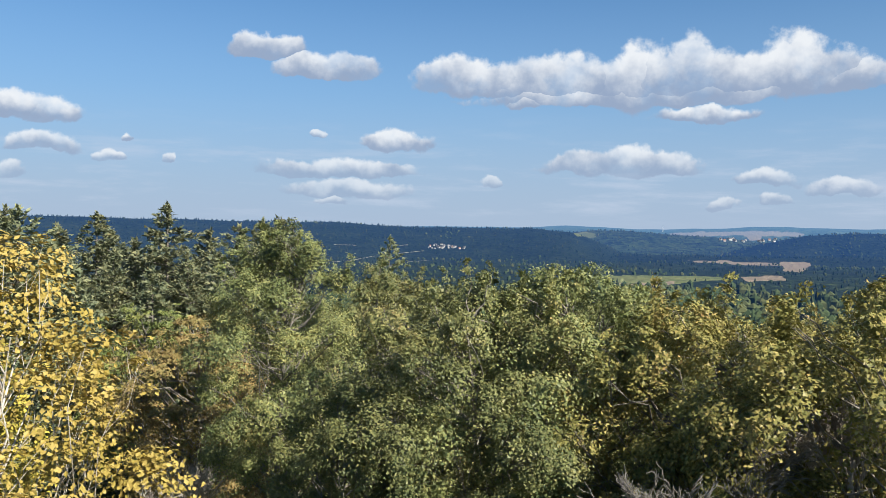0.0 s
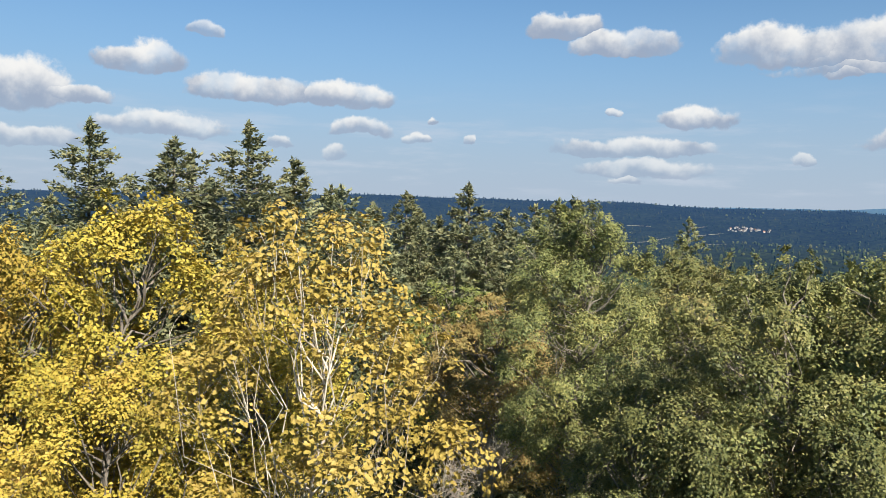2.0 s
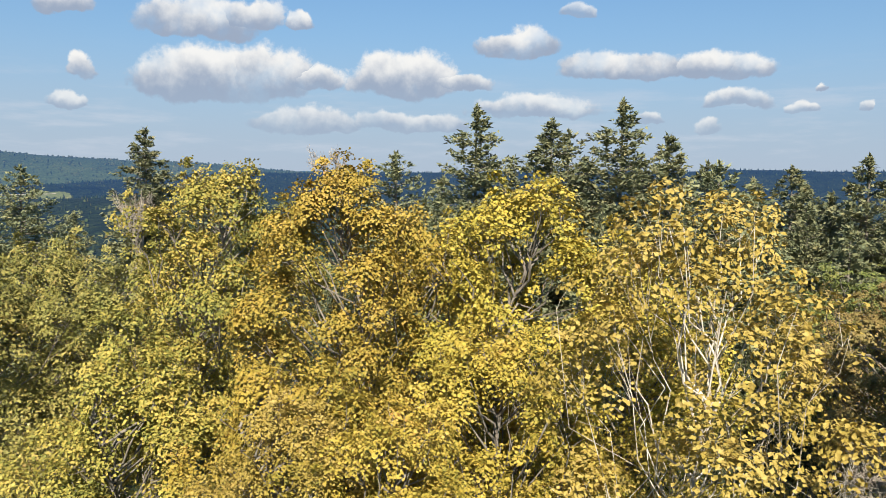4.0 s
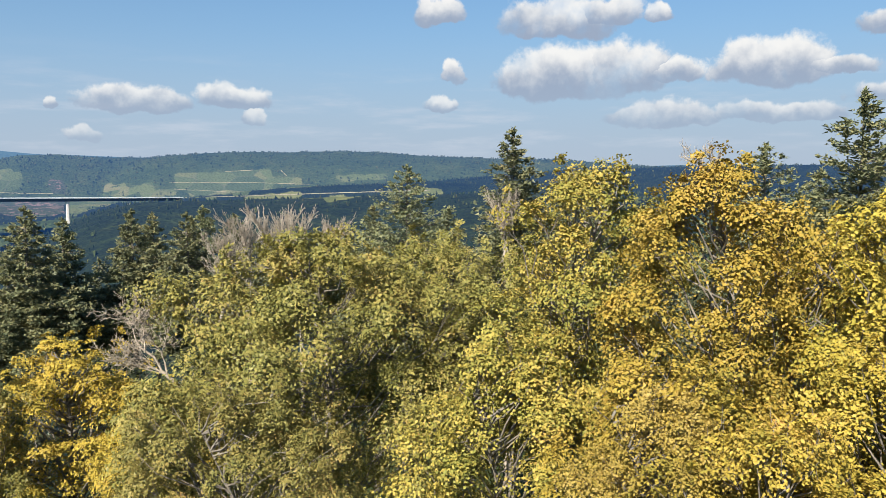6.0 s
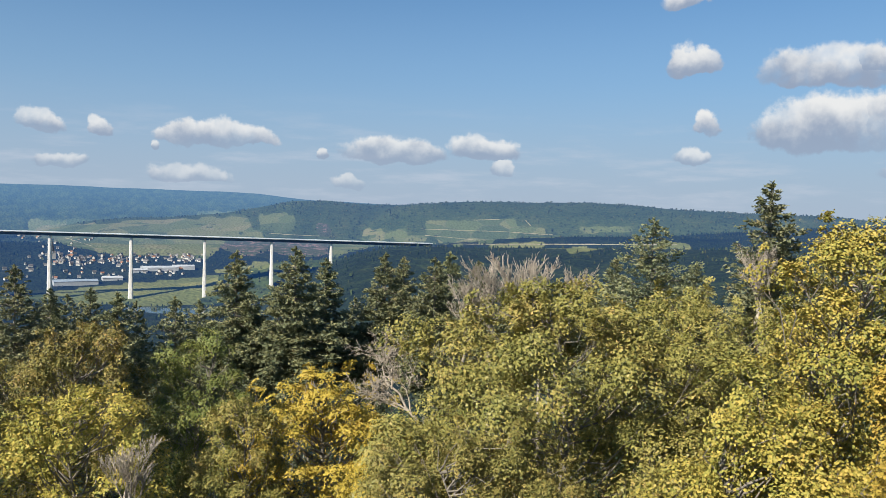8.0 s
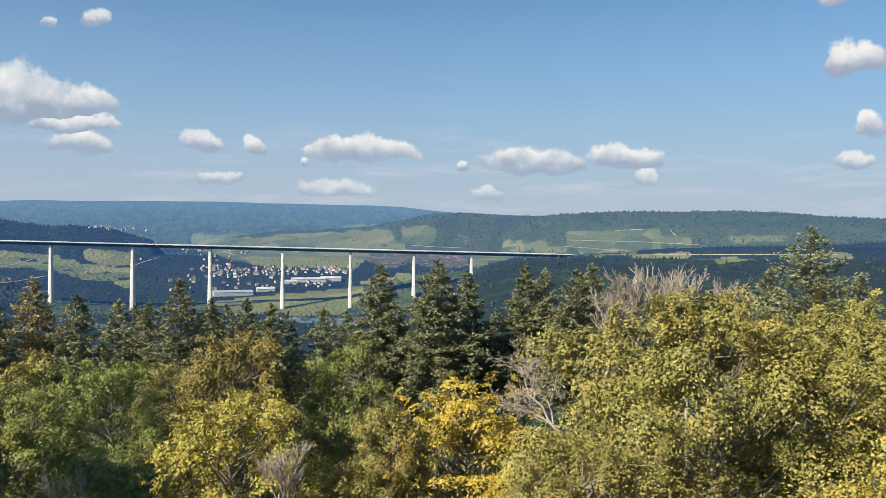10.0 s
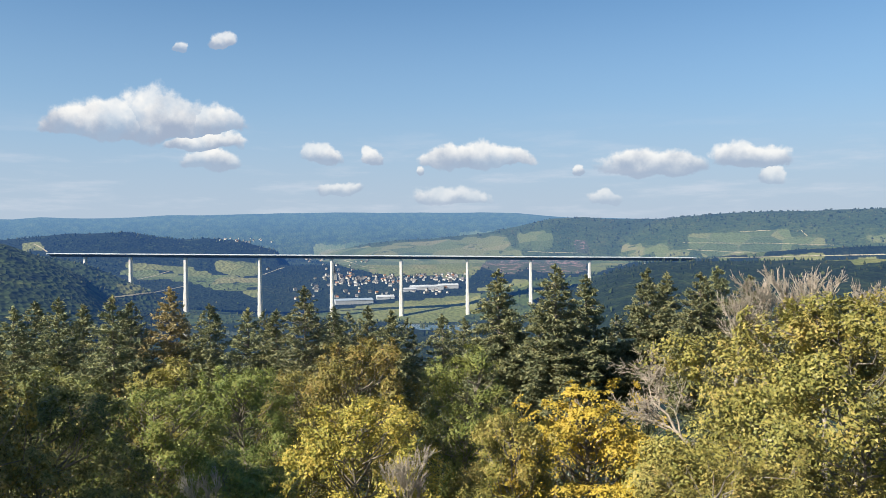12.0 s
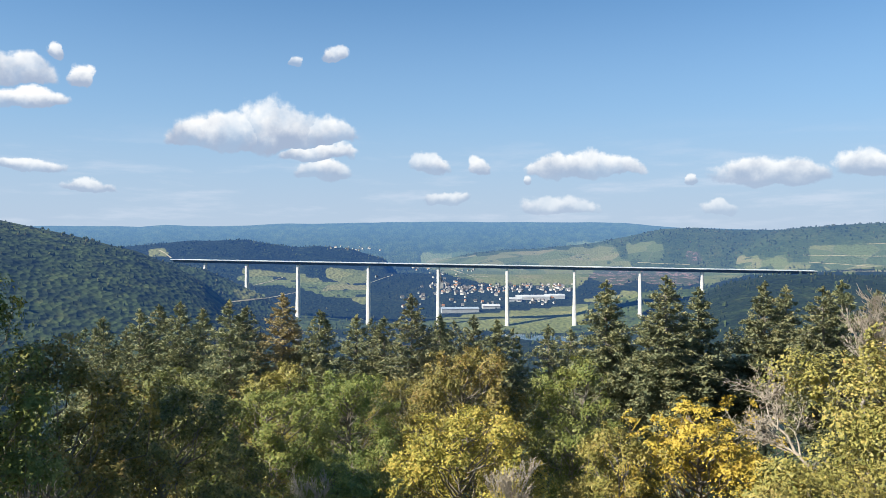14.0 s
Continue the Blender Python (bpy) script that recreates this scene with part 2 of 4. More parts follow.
YELLOW_LEAF = leaf_material("yellow_leaf", [(0.0, (0.107, 0.104, 0.025)), (0.3, (0.252, 0.213, 0.040)), (0.62, (0.388, 0.291, 0.049)), (0.9, (0.465, 0.333, 0.081)), (1.0, (0.465, 0.255, 0.076))])
GOLD_LEAF = leaf_material("gold_leaf", [(0.0, (0.220, 0.190, 0.036)), (0.4, (0.356, 0.277, 0.057)), (0.88, (0.465, 0.363, 0.105)), (1.0, (0.440, 0.277, 0.073))])
LIME_LEAF = leaf_material("lime_leaf", [(0.0, (0.077, 0.095, 0.027)), (0.3, (0.192, 0.191, 0.044)), (0.6, (0.333, 0.276, 0.061)), (0.9, (0.467, 0.336, 0.084)), (1.0, (0.437, 0.250, 0.084))])
HORNBEAM_LEAF = leaf_material("hornbeam_leaf", [(0.0, (0.22, 0.20, 0.03)), (0.4, (0.42, 0.34, 0.05)), (0.85, (0.54, 0.42, 0.08)), (1.0, (0.52, 0.33, 0.07))])
TAN_LEAF = leaf_material("tan_leaf", [(0.0, (0.15, 0.145, 0.045)), (0.5, (0.28, 0.225, 0.075)), (1.0, (0.38, 0.25, 0.10))])
NEEDLE = leaf_material("needle", [(0.0, (0.049, 0.065, 0.040)), (0.4, (0.136, 0.154, 0.086)), (0.8, (0.258, 0.248, 0.122)), (1.0, (0.367, 0.288, 0.143))], 0.15, 0.45)
BROWN_NEEDLE = leaf_material("brown_needle", [(0.0, (0.13, 0.115, 0.055)), (0.5, (0.27, 0.225, 0.10)), (1.0, (0.38, 0.30, 0.14))], 0.10, 0.5)
BARK = rough_material("bark", (0.10, 0.085, 0.07), (0.25, 0.22, 0.18), 9.0)
PALE_BARK = rough_material("pale_bark", (0.30, 0.25, 0.19), (0.62, 0.56, 0.47), 7.0)
DEAD_BARK = rough_material("dead_bark", (0.22, 0.18, 0.14), (0.44, 0.38, 0.31), 8.0)

# ---------------------------------------------------------------- meshes


def mesh_of(name, verts, faces, mats=(), index=None, smooth=False):
    me = bpy.data.meshes.new(name)
    verts, faces = np.asarray(verts, np.float32), np.asarray(faces, np.int32)
    n, k = faces.shape
    me.vertices.add(len(verts)), me.loops.add(n * k), me.polygons.add(n)
    me.vertices.foreach_set("co", verts.ravel())
    me.loops.foreach_set("vertex_index", faces.ravel())
    me.polygons.foreach_set("loop_start", np.arange(n, dtype=np.int32) * k)
    me.polygons.foreach_set("use_smooth", np.full(n, smooth))
    for m in mats:
        me.materials.append(m)
    if index is not None:
        me.polygons.foreach_set("material_index", np.asarray(index, np.int32))
    me.update(calc_edges=True)
    me.validate()
    return me


def unit(v):
    return v / np.maximum(np.linalg.norm(v, axis=-1, keepdims=True), 1e-9)


def blades(r, at, normal, length, width, diamond=False):
    """Leaves: a triangle each, or a diamond where they stand near. Returns vertices and faces."""
    n = len(at)
    normal = unit(normal)
    d = unit(np.cross(normal, unit(r.normal(size=(n, 3)))))
    s = np.cross(normal, d)
    L, W = (length * r.uniform(0.65, 1.3, (n, 1))), (width * r.uniform(0.75, 1.2, (n, 1)))
    base, tip = at - d * L * 0.5, at + d * L * 0.5
    if diamond:
        mid = at - d * L * 0.06 + normal * W * 0.12
        v = np.stack([base, mid + s * W * 0.5, tip, mid - s * W * 0.5], 1).reshape(-1, 3)
        return v, np.arange(n)[:, None] * 4 + [0, 1, 2, 3]
    v = np.stack([base - s * W * 0.5, base + s * W * 0.5, tip], 1).reshape(-1, 3)
    return v, np.arange(n)[:, None] * 3 + [0, 1, 2]


def tubes(lines, sides=5):
    """Tapered tubes along lines of (point, radius)."""
    V, F, k = [], [], 0
    ring = np.arange(sides) * 2 * np.pi / sides
    cs, sn = np.cos(ring)[:, None], np.sin(ring)[:, None]
    for pts, rad in lines:
        pts = np.asarray(pts, float)
        tan = unit(np.gradient(pts, axis=0))
        up = np.where(np.abs(tan[:, 2:3]) > 0.9, [[1.0, 0, 0]], [[0, 0, 1.0]])
        a = unit(np.cross(tan, up))
        b = np.cross(tan, a)
        for i in range(len(pts)):
            V.append(pts[i] + rad[i] * (cs * a[i] + sn * b[i]))
        j = np.arange(sides)
        for i in range(len(pts) - 1):
            o = k + i * sides
            F.append(np.stack([o + j, o + (j + 1) % sides, o + sides + (j + 1) % sides, o + sides + j], 1))
        k += len(pts) * sides
    return np.concatenate(V), np.concatenate(F)


def bend(r, a, b, n=5, wob=0.08, sag=0.0):
    a, b = np.asarray(a, float), np.asarray(b, float)
    t = np.linspace(0, 1, n)[:, None]
    p = a + (b - a) * t
    w = r.normal(size=(n, 3)) * wob * np.linalg.norm(b - a)
    w[0] = w[-1] = 0
    p = p + w
    p[:, 2] += sag * np.sin(np.pi * t[:, 0]) * np.linalg.norm(b - a)
    return p


TALL = 22.0       # height of the pattern trees; trunks run on below the ground


def broadleaf(seed, radius, depth, lobes, clumps, leaves, leaf, spread=0.2, openness=0.0, layered=False, tips=0, girth=1.0, lobe=(0.14, 0.30), inner=0.05, diamond=False, aspect=0.75, rise=(0.5, 0.95), low=1.75):
    """Meshes of a broad-leaved tree, its top at TALL: trunk with limbs and twigs, and a crown of leaves in flat sprays.
    rise: how steeply the limbs climb; low: how far down the crown reaches."""
    r = np.random.default_rng(seed)
    top = TALL
    lines = []
    trunk_top = top - depth * 0.16
    trunk = np.array([[0, 0, -12.0], [0.1, 0, 4.0], [r.normal() * 0.2, r.normal() * 0.2, top - depth], [r.normal() * 0.25, r.normal() * 0.25, top - depth * 0.5], [r.normal() * 0.45, r.normal() * 0.45, trunk_top]])
    lines.append((trunk, np.array([0.30, 0.25, 0.12, 0.06, 0.02]) * girth))
    centres = []
    for i in range(lobes):
        u = (i + 0.5) / lobes
        ang = i * 2.39996 + r.normal() * 0.3
        zz = 1 - low * u                                   # from the top down
        rr = math.sqrt(max(0.05, 1 - min(1, zz) ** 2)) if zz > 0 else 1.0 - 0.25 * abs(zz)
        rr *= r.uniform(0.5, 0.92)
        centres.append([radius * rr * math.cos(ang), radius * rr * math.sin(ang), top - depth * (0.74 if layered else 0.62) + depth * 0.5 * zz + r.normal() * 0.25])
    for _ in range(tips):                                  # leaders that stand out of the outline
        ang, q = r.uniform(0, 6.28), r.uniform(0.1, 0.8)
        centres.append([radius * q * math.cos(ang), radius * q * math.sin(ang), top - depth * 0.05 - depth * 0.28 * q * q + r.uniform(-0.1, 0.3)])
    centres = np.array(centres)
    at, nor = [], []
    for i, c in enumerate(centres):
        lr = radius * r.uniform(*lobe)
        k = clumps
        if i >= lobes:
            lr, k = radius * 0.07, max(3, clumps // 4)
        # limb from the trunk to the lobe
        h = max(top - depth * 1.25, min(trunk_top, c[2] - r.uniform(*rise) * np.hypot(c[0], c[1]) - 0.3))
        foot = np.array([np.interp(h, trunk[:, 2], trunk[:, 0]), np.interp(h, trunk[:, 2], trunk[:, 1]), h])
        limb = bend(r, foot, c, 6, 0.05, -0.06)
        lines.append((limb, np.linspace(0.046, 0.010, 6) * girth))
        away = unit(c - [0, 0, top - depth * 0.8])
        d = unit(r.normal(size=(k, 3)) + [0, 0, 0.30] + away * 0.7)
        q = c + d * lr * r.uniform(0.5, 1.1, (k, 1)) * [1.05, 1.05, 0.85]
        if i >= lobes:                                     # a short upright shoot
            q = c + np.stack([r.normal(size=k) * 0.06, r.normal(size=k) * 0.06, np.linspace(-0.35, 0.25, k)], 1)
        if layered:
            q[:, 2] = np.round(q[:, 2] / 0.55) * 0.55 + r.normal(size=k) * 0.07 + 0.22 * np.hypot(q[:, 0], q[:, 1])
        for j in range(k):
            if r.random() < 0.6:
                start = limb[4] + (limb[5] - limb[4]) * r.random()
                lines.append((bend(r, start, q[j] - d[j] * 0.05, 3, 0.07), np.array([0.013, 0.008, 0.004]) * girth))
        keep = r.random(k) > openness
        q, d = q[keep], d[keep]
        m = len(q)
        # every spray is a flat tuft, tilted outwards
        face = unit(d * 0.75 + r.normal(size=(m, 3)) * 0.40 + [0, 0, 0.80])
        off = r.normal(size=(m, leaves, 3)) * spread * r.uniform(0.65, 1.3, (m, 1, 1)) * (0.6 if i >= lobes else 1.0)
        along = (off * face[:, None]).sum(-1, keepdims=True)
        off = off - face[:, None] * along * (0.85 if layered else 0.48)
        off[..., 2] -= (off ** 2).sum(-1) * 0.9            # the rim hangs a little
        at.append((q[:, None] + off).reshape(-1, 3))
        nor.append((face[:, None] * 1.0 + off * 1.6 + r.normal(size=(m, leaves, 3)) * 0.36).reshape(-1, 3))
    at, nor = np.concatenate(at), np.concatenate(nor)
    # inner leaves fill the crown
    m = int(len(at) * inner)
    q = unit(r.normal(size=(m, 3))) * r.uniform(0.1, 0.75, (m, 1)) * [radius * 0.8, radius * 0.8, depth * 0.5] + [0, 0, top - depth * 0.75]
    at = np.concatenate([at, q])
    nor = np.concatenate([nor, r.normal(size=(m, 3)) + [0, 0, 0.8]])
    lift = top - np.quantile(at[:, 2], 0.9985)
    at[:, 2] += lift
    v, f = blades(r, at, nor, leaf, leaf * aspect, diamond)
    big = [(np.asarray(a, float) + [0, 0, lift], b) for a, b in lines if len(a) > 3]
    thin = [(np.asarray(a, float) + [0, 0, lift], b) for a, b in lines if len(a) == 3]
    (v1, f1), (v2, f2) = tubes(big, 5), tubes(thin, 3)
    wood = np.concatenate([v1, v2]), np.concatenate([f1, f2 + len(v1)])
    return wood, (v, f)


def spruce(seed, crown, girth, whorls=52, arms=8, twigs=140, thin=0.0, twig=0.165, taper=0.80, ragged=0.17):
    """A conifer with its top at TALL: whorls of arms that droop and turn up again, set with tufts of short needled shoots."""
    r = np.random.default_rng(seed)
    lines = [(np.array([[0, 0, -14.0], [0, 0, 2], [0.05, 0, TALL - crown], [0, 0, TALL - 0.1]]), [0.24, 0.20, 0.12, 0.012])]
    for _ in range(26):                                       # dead stubs under the crown
        z, ang, n = TALL - crown * r.uniform(0.95, 1.45), r.uniform(0, 6.283), r.uniform(0.4, 1.3)
        lines.append((bend(r, [0, 0, z], [n * math.cos(ang), n * math.sin(ang), z - 0.25 * n], 3, 0.03), [0.022, 0.015, 0.006]))
    at, dirs, size = [], [], []
    for w in range(whorls):
        u = ((w + 0.3) / whorls) ** 0.92                      # 0 at the top
        reach0 = girth * (u ** taper) * (1 - 0.35 * max(0, u - 0.8) / 0.2)
        heavy = r.uniform(0, 6.283)
        for a in range(max(4, round(arms * (0.6 + 0.6 * u)))):
            if r.random() < thin * (0.3 + u):
                continue
            ang = r.uniform(0, 6.283)
            z = TALL - 0.25 - crown * u + r.normal() * (0.05 + 0.16 * u)
            reach = reach0 * (1 + r.normal() * ragged) * (1 + 0.15 * math.cos(ang - heavy)) + 0.05
            reach = max(reach, 0.06)
            lift = 0.42 * (1 - u) ** 1.3 - 0.05
            d = np.array([math.cos(ang), math.sin(ang), 0])
            side = np.array([-d[1], d[0], 0])
            n = max(14, int(twigs * (0.12 + 0.88 * min(1.1, reach / girth))))
            # shoots sit in tufts along the arm, thickest towards its end
            tufts = max(2, int(2 + reach * 4.0))
            tt = 1 - r.uniform(0, 0.92, tufts) ** 1.25
            tt[0] = 1.0
            so = r.normal(size=tufts) * 0.20 * reach * (1.15 - tt)
            pick = r.integers(0, tufts, n)
            loose = 0.035 + 0.05 * reach
            t = np.clip(tt[pick], 0, 1)
            droop = lift * t - 0.55 * t ** 2 * (0.25 + 0.75 * u) + 0.30 * t ** 3.0
            p = np.array([0, 0, z]) + d * (reach * t)[:, None] + side * so[pick][:, None] + r.normal(size=(n, 3)) * [loose, loose, loose * 0.62]
            p[:, 2] += reach * droop - np.abs(so[pick]) * 0.35
            at.append(p)
            v = d * r.uniform(0.2, 1.0, (n, 1)) + side * r.normal(size=(n, 1)) * 0.55 + r.normal(size=(n, 3)) * 0.30
            v[:, 2] += r.uniform(-0.4, 0.4, n) + 0.25 * (1 - u) ** 2
            dirs.append(unit(v))
            size.append(np.full(n, twig * (0.75 + 0.45 * u)) * r.uniform(0.6, 1.25, n))
            if w % 2 == 0 and reach > 0.4:
                e = np.array([0, 0, z]) + d * reach * 0.8
                e[2] += reach * (lift * 0.8 - 0.3 * u)
                lines.append((bend(r, [0, 0, z], e, 3, 0.02), [0.024, 0.015, 0.006]))
    n = 60                                                   # the leader
    at.append(np.stack([r.normal(size=n) * 0.02, r.normal(size=n) * 0.02, TALL - r.uniform(0.05, 0.9, n)], 1))
    dirs.append(unit(r.normal(size=(n, 3)) * 0.7 + [0, 0, 0.9]))
    size.append(np.full(n, 0.15))
    at, dirs, size = np.concatenate(at), np.concatenate(dirs), np.concatenate(size)[:, None]
    s = unit(np.cross(dirs, np.array([0, 0, 0.9]) + r.normal(size=dirs.shape) * 0.7))
    W = size * 0.30
    v = np.stack([at - s * W, at + s * W, at + dirs * size], 1).reshape(-1, 3)
    return tubes(lines, 4), (v, np.arange(len(at))[:, None] * 3 + [0, 1, 2])


def bare_tree(seed, top, spread, levels=4, splits=4, lean=(0, 0), trunk_r=0.12, start=0.45, rise=0.12):
    """Leafless tree: limbs that fork again and again."""
    r = np.random.default_rng(seed)
    lines = []

    def grow(p, d, length, rad, level):
        e = p + d * length
        line = bend(r, p, e, 5, 0.05)
        lines.append((line, np.linspace(rad, rad * 0.5, 5)))
        if level == 0:
            return
        for i in range(splits):
            t = r.uniform(0.3, 1.0)
            s = line[0] + (line[-1] - line[0]) * t
            nd = unit(d + r.normal(size=3) * spread + [0, 0, rise])
            grow(s, nd, length * r.uniform(0.42, 0.72), rad * 0.42, level - 1)
    first = TALL - top
    low = np.array([0, 0, -12.0])
    foot = np.array([0, 0, first])
    lines.append((np.array([low, foot]), [trunk_r * 1.6, trunk_r]))
    grow(foot, unit(np.array([lean[0], lean[1], 1.0])), top * start, trunk_r, levels)
    high = max(a[:, 2].max() for a, _ in lines)
    return tubes([(a + [0, 0, TALL - high], np.maximum(b, 0.009)) for a, b in lines], 4)


def part(name, me, parent, label=""):
    ob = new(name, me)
    ob.parent = parent
    if label:
        ob["label"] = label
    return ob


def tree_pattern(name, wood, bark, crown=None, leaf=None):
    """The two shared meshes of a kind of tree."""
    w = mesh_of(name + "_trunk", *wood, mats=[bark], smooth=True)
    c = mesh_of(name + "_crown", *crown, mats=[leaf]) if crown else None
    return w, c


def polar(az, d, z=0.0):
    a = radians(az)
    return (-math.sin(a) * d, math.cos(a) * d, z)


def plant(kind, pattern, az, d, top, scale=1.0, label="", turn=None, leaf=None, category="tree", group="", stretch=1.0):
    """A tree whose top stands top metres above the eye."""
    tree = new(kind)
    x, y, _ = polar(az, d)
    tree.matrix_basis = pose(x, y, EYE + top - TALL * scale * stretch, 0, 0, (az * 37.7 if turn is None else turn)) @ Matrix.Diagonal((scale, scale, scale * stretch, 1))
    tagged(tree, label, category, group)
    part("trunk", pattern[0], tree)
    if pattern[1] is not None:
        c = part("crown", pattern[1], tree)
        if leaf is not None:
            c.material_slots[0].link = "OBJECT"
            c.material_slots[0].material = leaf
    return tree


# ---------------------------------------------------------------- the land
def outline(az, pts):
    p = sorted(pts)
    return np.interp(az, [q[0] for q in p], [q[1] for q in p])


# crest of each hill: distance, width before and behind, and its height in degrees over the eye along the azimuth
HILLS = [
    (3000, 1000, 700, [(90, -2), (60, 0.1), (46, 0.3), (27, 0.6), (18, 0.65), (8, 0.62), (2, 0.36), (-6, 0.42), (-9, 0.05), (-11.5, -0.9), (-14, -2.4)]),
    (3900, 700, 500, [(-3, -1.5), (-6, 0.2), (-8.5, 0.15), (-10.4, 0.39), (-12.3, 0.38), (-16, 0.05), (-19.6, -0.1), (-21.7, -0.5), (-25, -2)]),
    (3550, 700, 500, [(-16, -2), (-19, -1.0), (-21, -0.4), (-23.7, 0.2), (-26.3, 0.36), (-30, 0.3), (-60, 0.5), (-90, -2)]),
    (4780, 600, 300, [(-180, 0.8), (-40, 0.6), (-28, 0.63), (-20.6, 0.7), (-15, 0.42), (-11.5, 0.52), (-8.5, 0.64), (-5.7, 0.5), (40, 0.3), (58, 0.3), (90, 1.0), (96, 1.25), (99.7, 1.56),
                      (105, 1.63), (111, 1.73), (118, 1.66), (122.5, 1.57), (127, 1.4), (131, 1.41), (132.5, 1.25), (137, 1.37), (180, 0.8)]),
    (3900, 900, 500, [(40, -1), (50, 0.3), (55, 0.2), (60.6, 0.63), (66.5, 0.9), (72, 1.15), (77, 1.45), (83, 1.4), (87, 1.2), (89.5, 0.98), (91, 0.5), (97, -2.5)]),
    (4200, 1150, 500, [(84, -2.0), (86, 0.2), (89.2, 1.0), (91.6, 0.96), (95.1, 1.21), (97.3, 1.11), (99.6, 0.55), (101.5, 0.17), (105.3, -0.14), (109.6, -0.44), (114, -1.4), (118, -3.0)]),
    (3250, 800, 600, [(114.5, -3), (116.3, -0.9), (118.7, -0.2), (121, 0.05), (122.5, -0.05), (126, 0.44), (129.3, 0.36), (131.4, 0.2), (134, -0.1), (160, -0.3), (180, -2)]),
    (1900, 700, 500, [(122, -6.5), (124, -5.2), (127, -3.7), (128.5, -2.4), (130.7, -1.25), (132.8, -0.35), (135.5, 0.43), (138, 1.0), (140.6, 1.55), (146, 2.3), (165, 2.0), (180, 0)]),
    (1800, 900, 900, [(50, -2.2), (60, -1.4), (68, -1.6), (77, -1.7), (84, -1.88), (87.6, -1.93), (90.6, -2.1), (92.6, -2.5), (94.8, -3.3), (97, -4.6), (99.5, -6.5)]),
    (2200, 250, 300, [(84, -3.2), (88, -2.3), (94.7, -2.85), (98.7, -3.15), (103.2, -4.45), (107.8, -4.83), (112.6, -5.14), (117.5, -5.22), (122.3, -4.76), (125.7, -2.95), (128.4, -1.6), (130.5, -1.05), (134, -0.9), (150, -2)]),
    (2650, 350, 700, [(62, -1.3), (66, -1.0), (68.3, -0.94), (71.5, -0.7), (75.4, -0.85), (78.6, -0.95), (83.4, -1.35), (87, -1.75), (92, -3.4)]),
]


SHADE_CONIFERS = [0.95, 0.5, 0.7, 0.5, 0.2, 0.3, 0.65, 0.5, 0.65, 0.45, 1.0]       # share of dark spruce in each hill's woods, painting in cloud shade


def land(az, r, kinds=False):
    """Height of the ground at azimuth (degrees) and distance."""
    west = np.clip((np.abs(az - 108) - 26) / 22, 0, 1)
    west = 1 - west * west * (3 - 2 * west)
    floor_z = EYE - 78 - 130 * west
    t = np.clip((r - 45) / 850, 0, 1)
    near = -0.06 * np.clip(r - 15, 0, 40) * np.clip((az - 55) / 40, 0, 1) - 0.03 * np.clip(r - 20, 0, 60)
    z = near + (floor_z - near) * (1 - (1 - t) ** 2.2)
    spruces = np.full(np.shape(z), 0.55)
    for (dist, front, back, pts), share in zip(HILLS, SHADE_CONIFERS):
        crest = EYE + dist * np.tan(np.radians(outline(az, pts)))
        w = np.where(r < dist, front, back)
        s = np.clip(1 - np.abs(r - dist) / w, 0, 1)
        s = s * s * (3 - 2 * s)
        h = floor_z + (crest - floor_z) * s
        spruces = np.where((crest > floor_z) & (h > z), share, spruces)
        z = np.where(crest > floor_z, np.maximum(z, h), z)
    return (z, spruces) if kinds else z


azs = np.concatenate([np.arange(-34, 78, 0.2), np.arange(78, 134, 0.13), np.arange(134, 146, 0.2), np.arange(146, 326, 3.0)])
FRONT = int((azs < 146).sum())
rads = np.concatenate([np.geomspace(0.05, 320, 30), np.geomspace(330, 4900, 160)])
A, R = np.meshgrid(azs, rads)
Z, SHADE_SPRUCES = land(A, R, True)


def lumps(x, y, scale, seed):
    """Smooth value noise on a grid, 0 to 1."""
    g = np.random.default_rng(seed).random((128, 128))
    u, v = x / scale, y / scale
    i, j = np.floor(u).astype(int), np.floor(v).astype(int)
    fu, fv = u - i, v - j
    fu, fv = fu * fu * (3 - 2 * fu), fv * fv * (3 - 2 * fv)
    g00, g10, g01, g11 = g[i % 128, j % 128], g[(i + 1) % 128, j % 128], g[i % 128, (j + 1) % 128], g[(i + 1) % 128, (j + 1) % 128]
    return (g00 * (1 - fu) + g10 * fu) * (1 - fv) + (g01 * (1 - fu) + g11 * fu) * fv


X, Y = -np.sin(np.radians(A)) * R, np.cos(np.radians(A)) * R
rise = np.clip((R - 500) / 800, 0, 1)
Z = Z + rise * ((lumps(X, Y, 260, 1) - 0.5) * 10 + (lumps(X, Y, 90, 2) - 0.5) * 5)
EL = np.degrees(np.arctan2(Z - EYE, R))

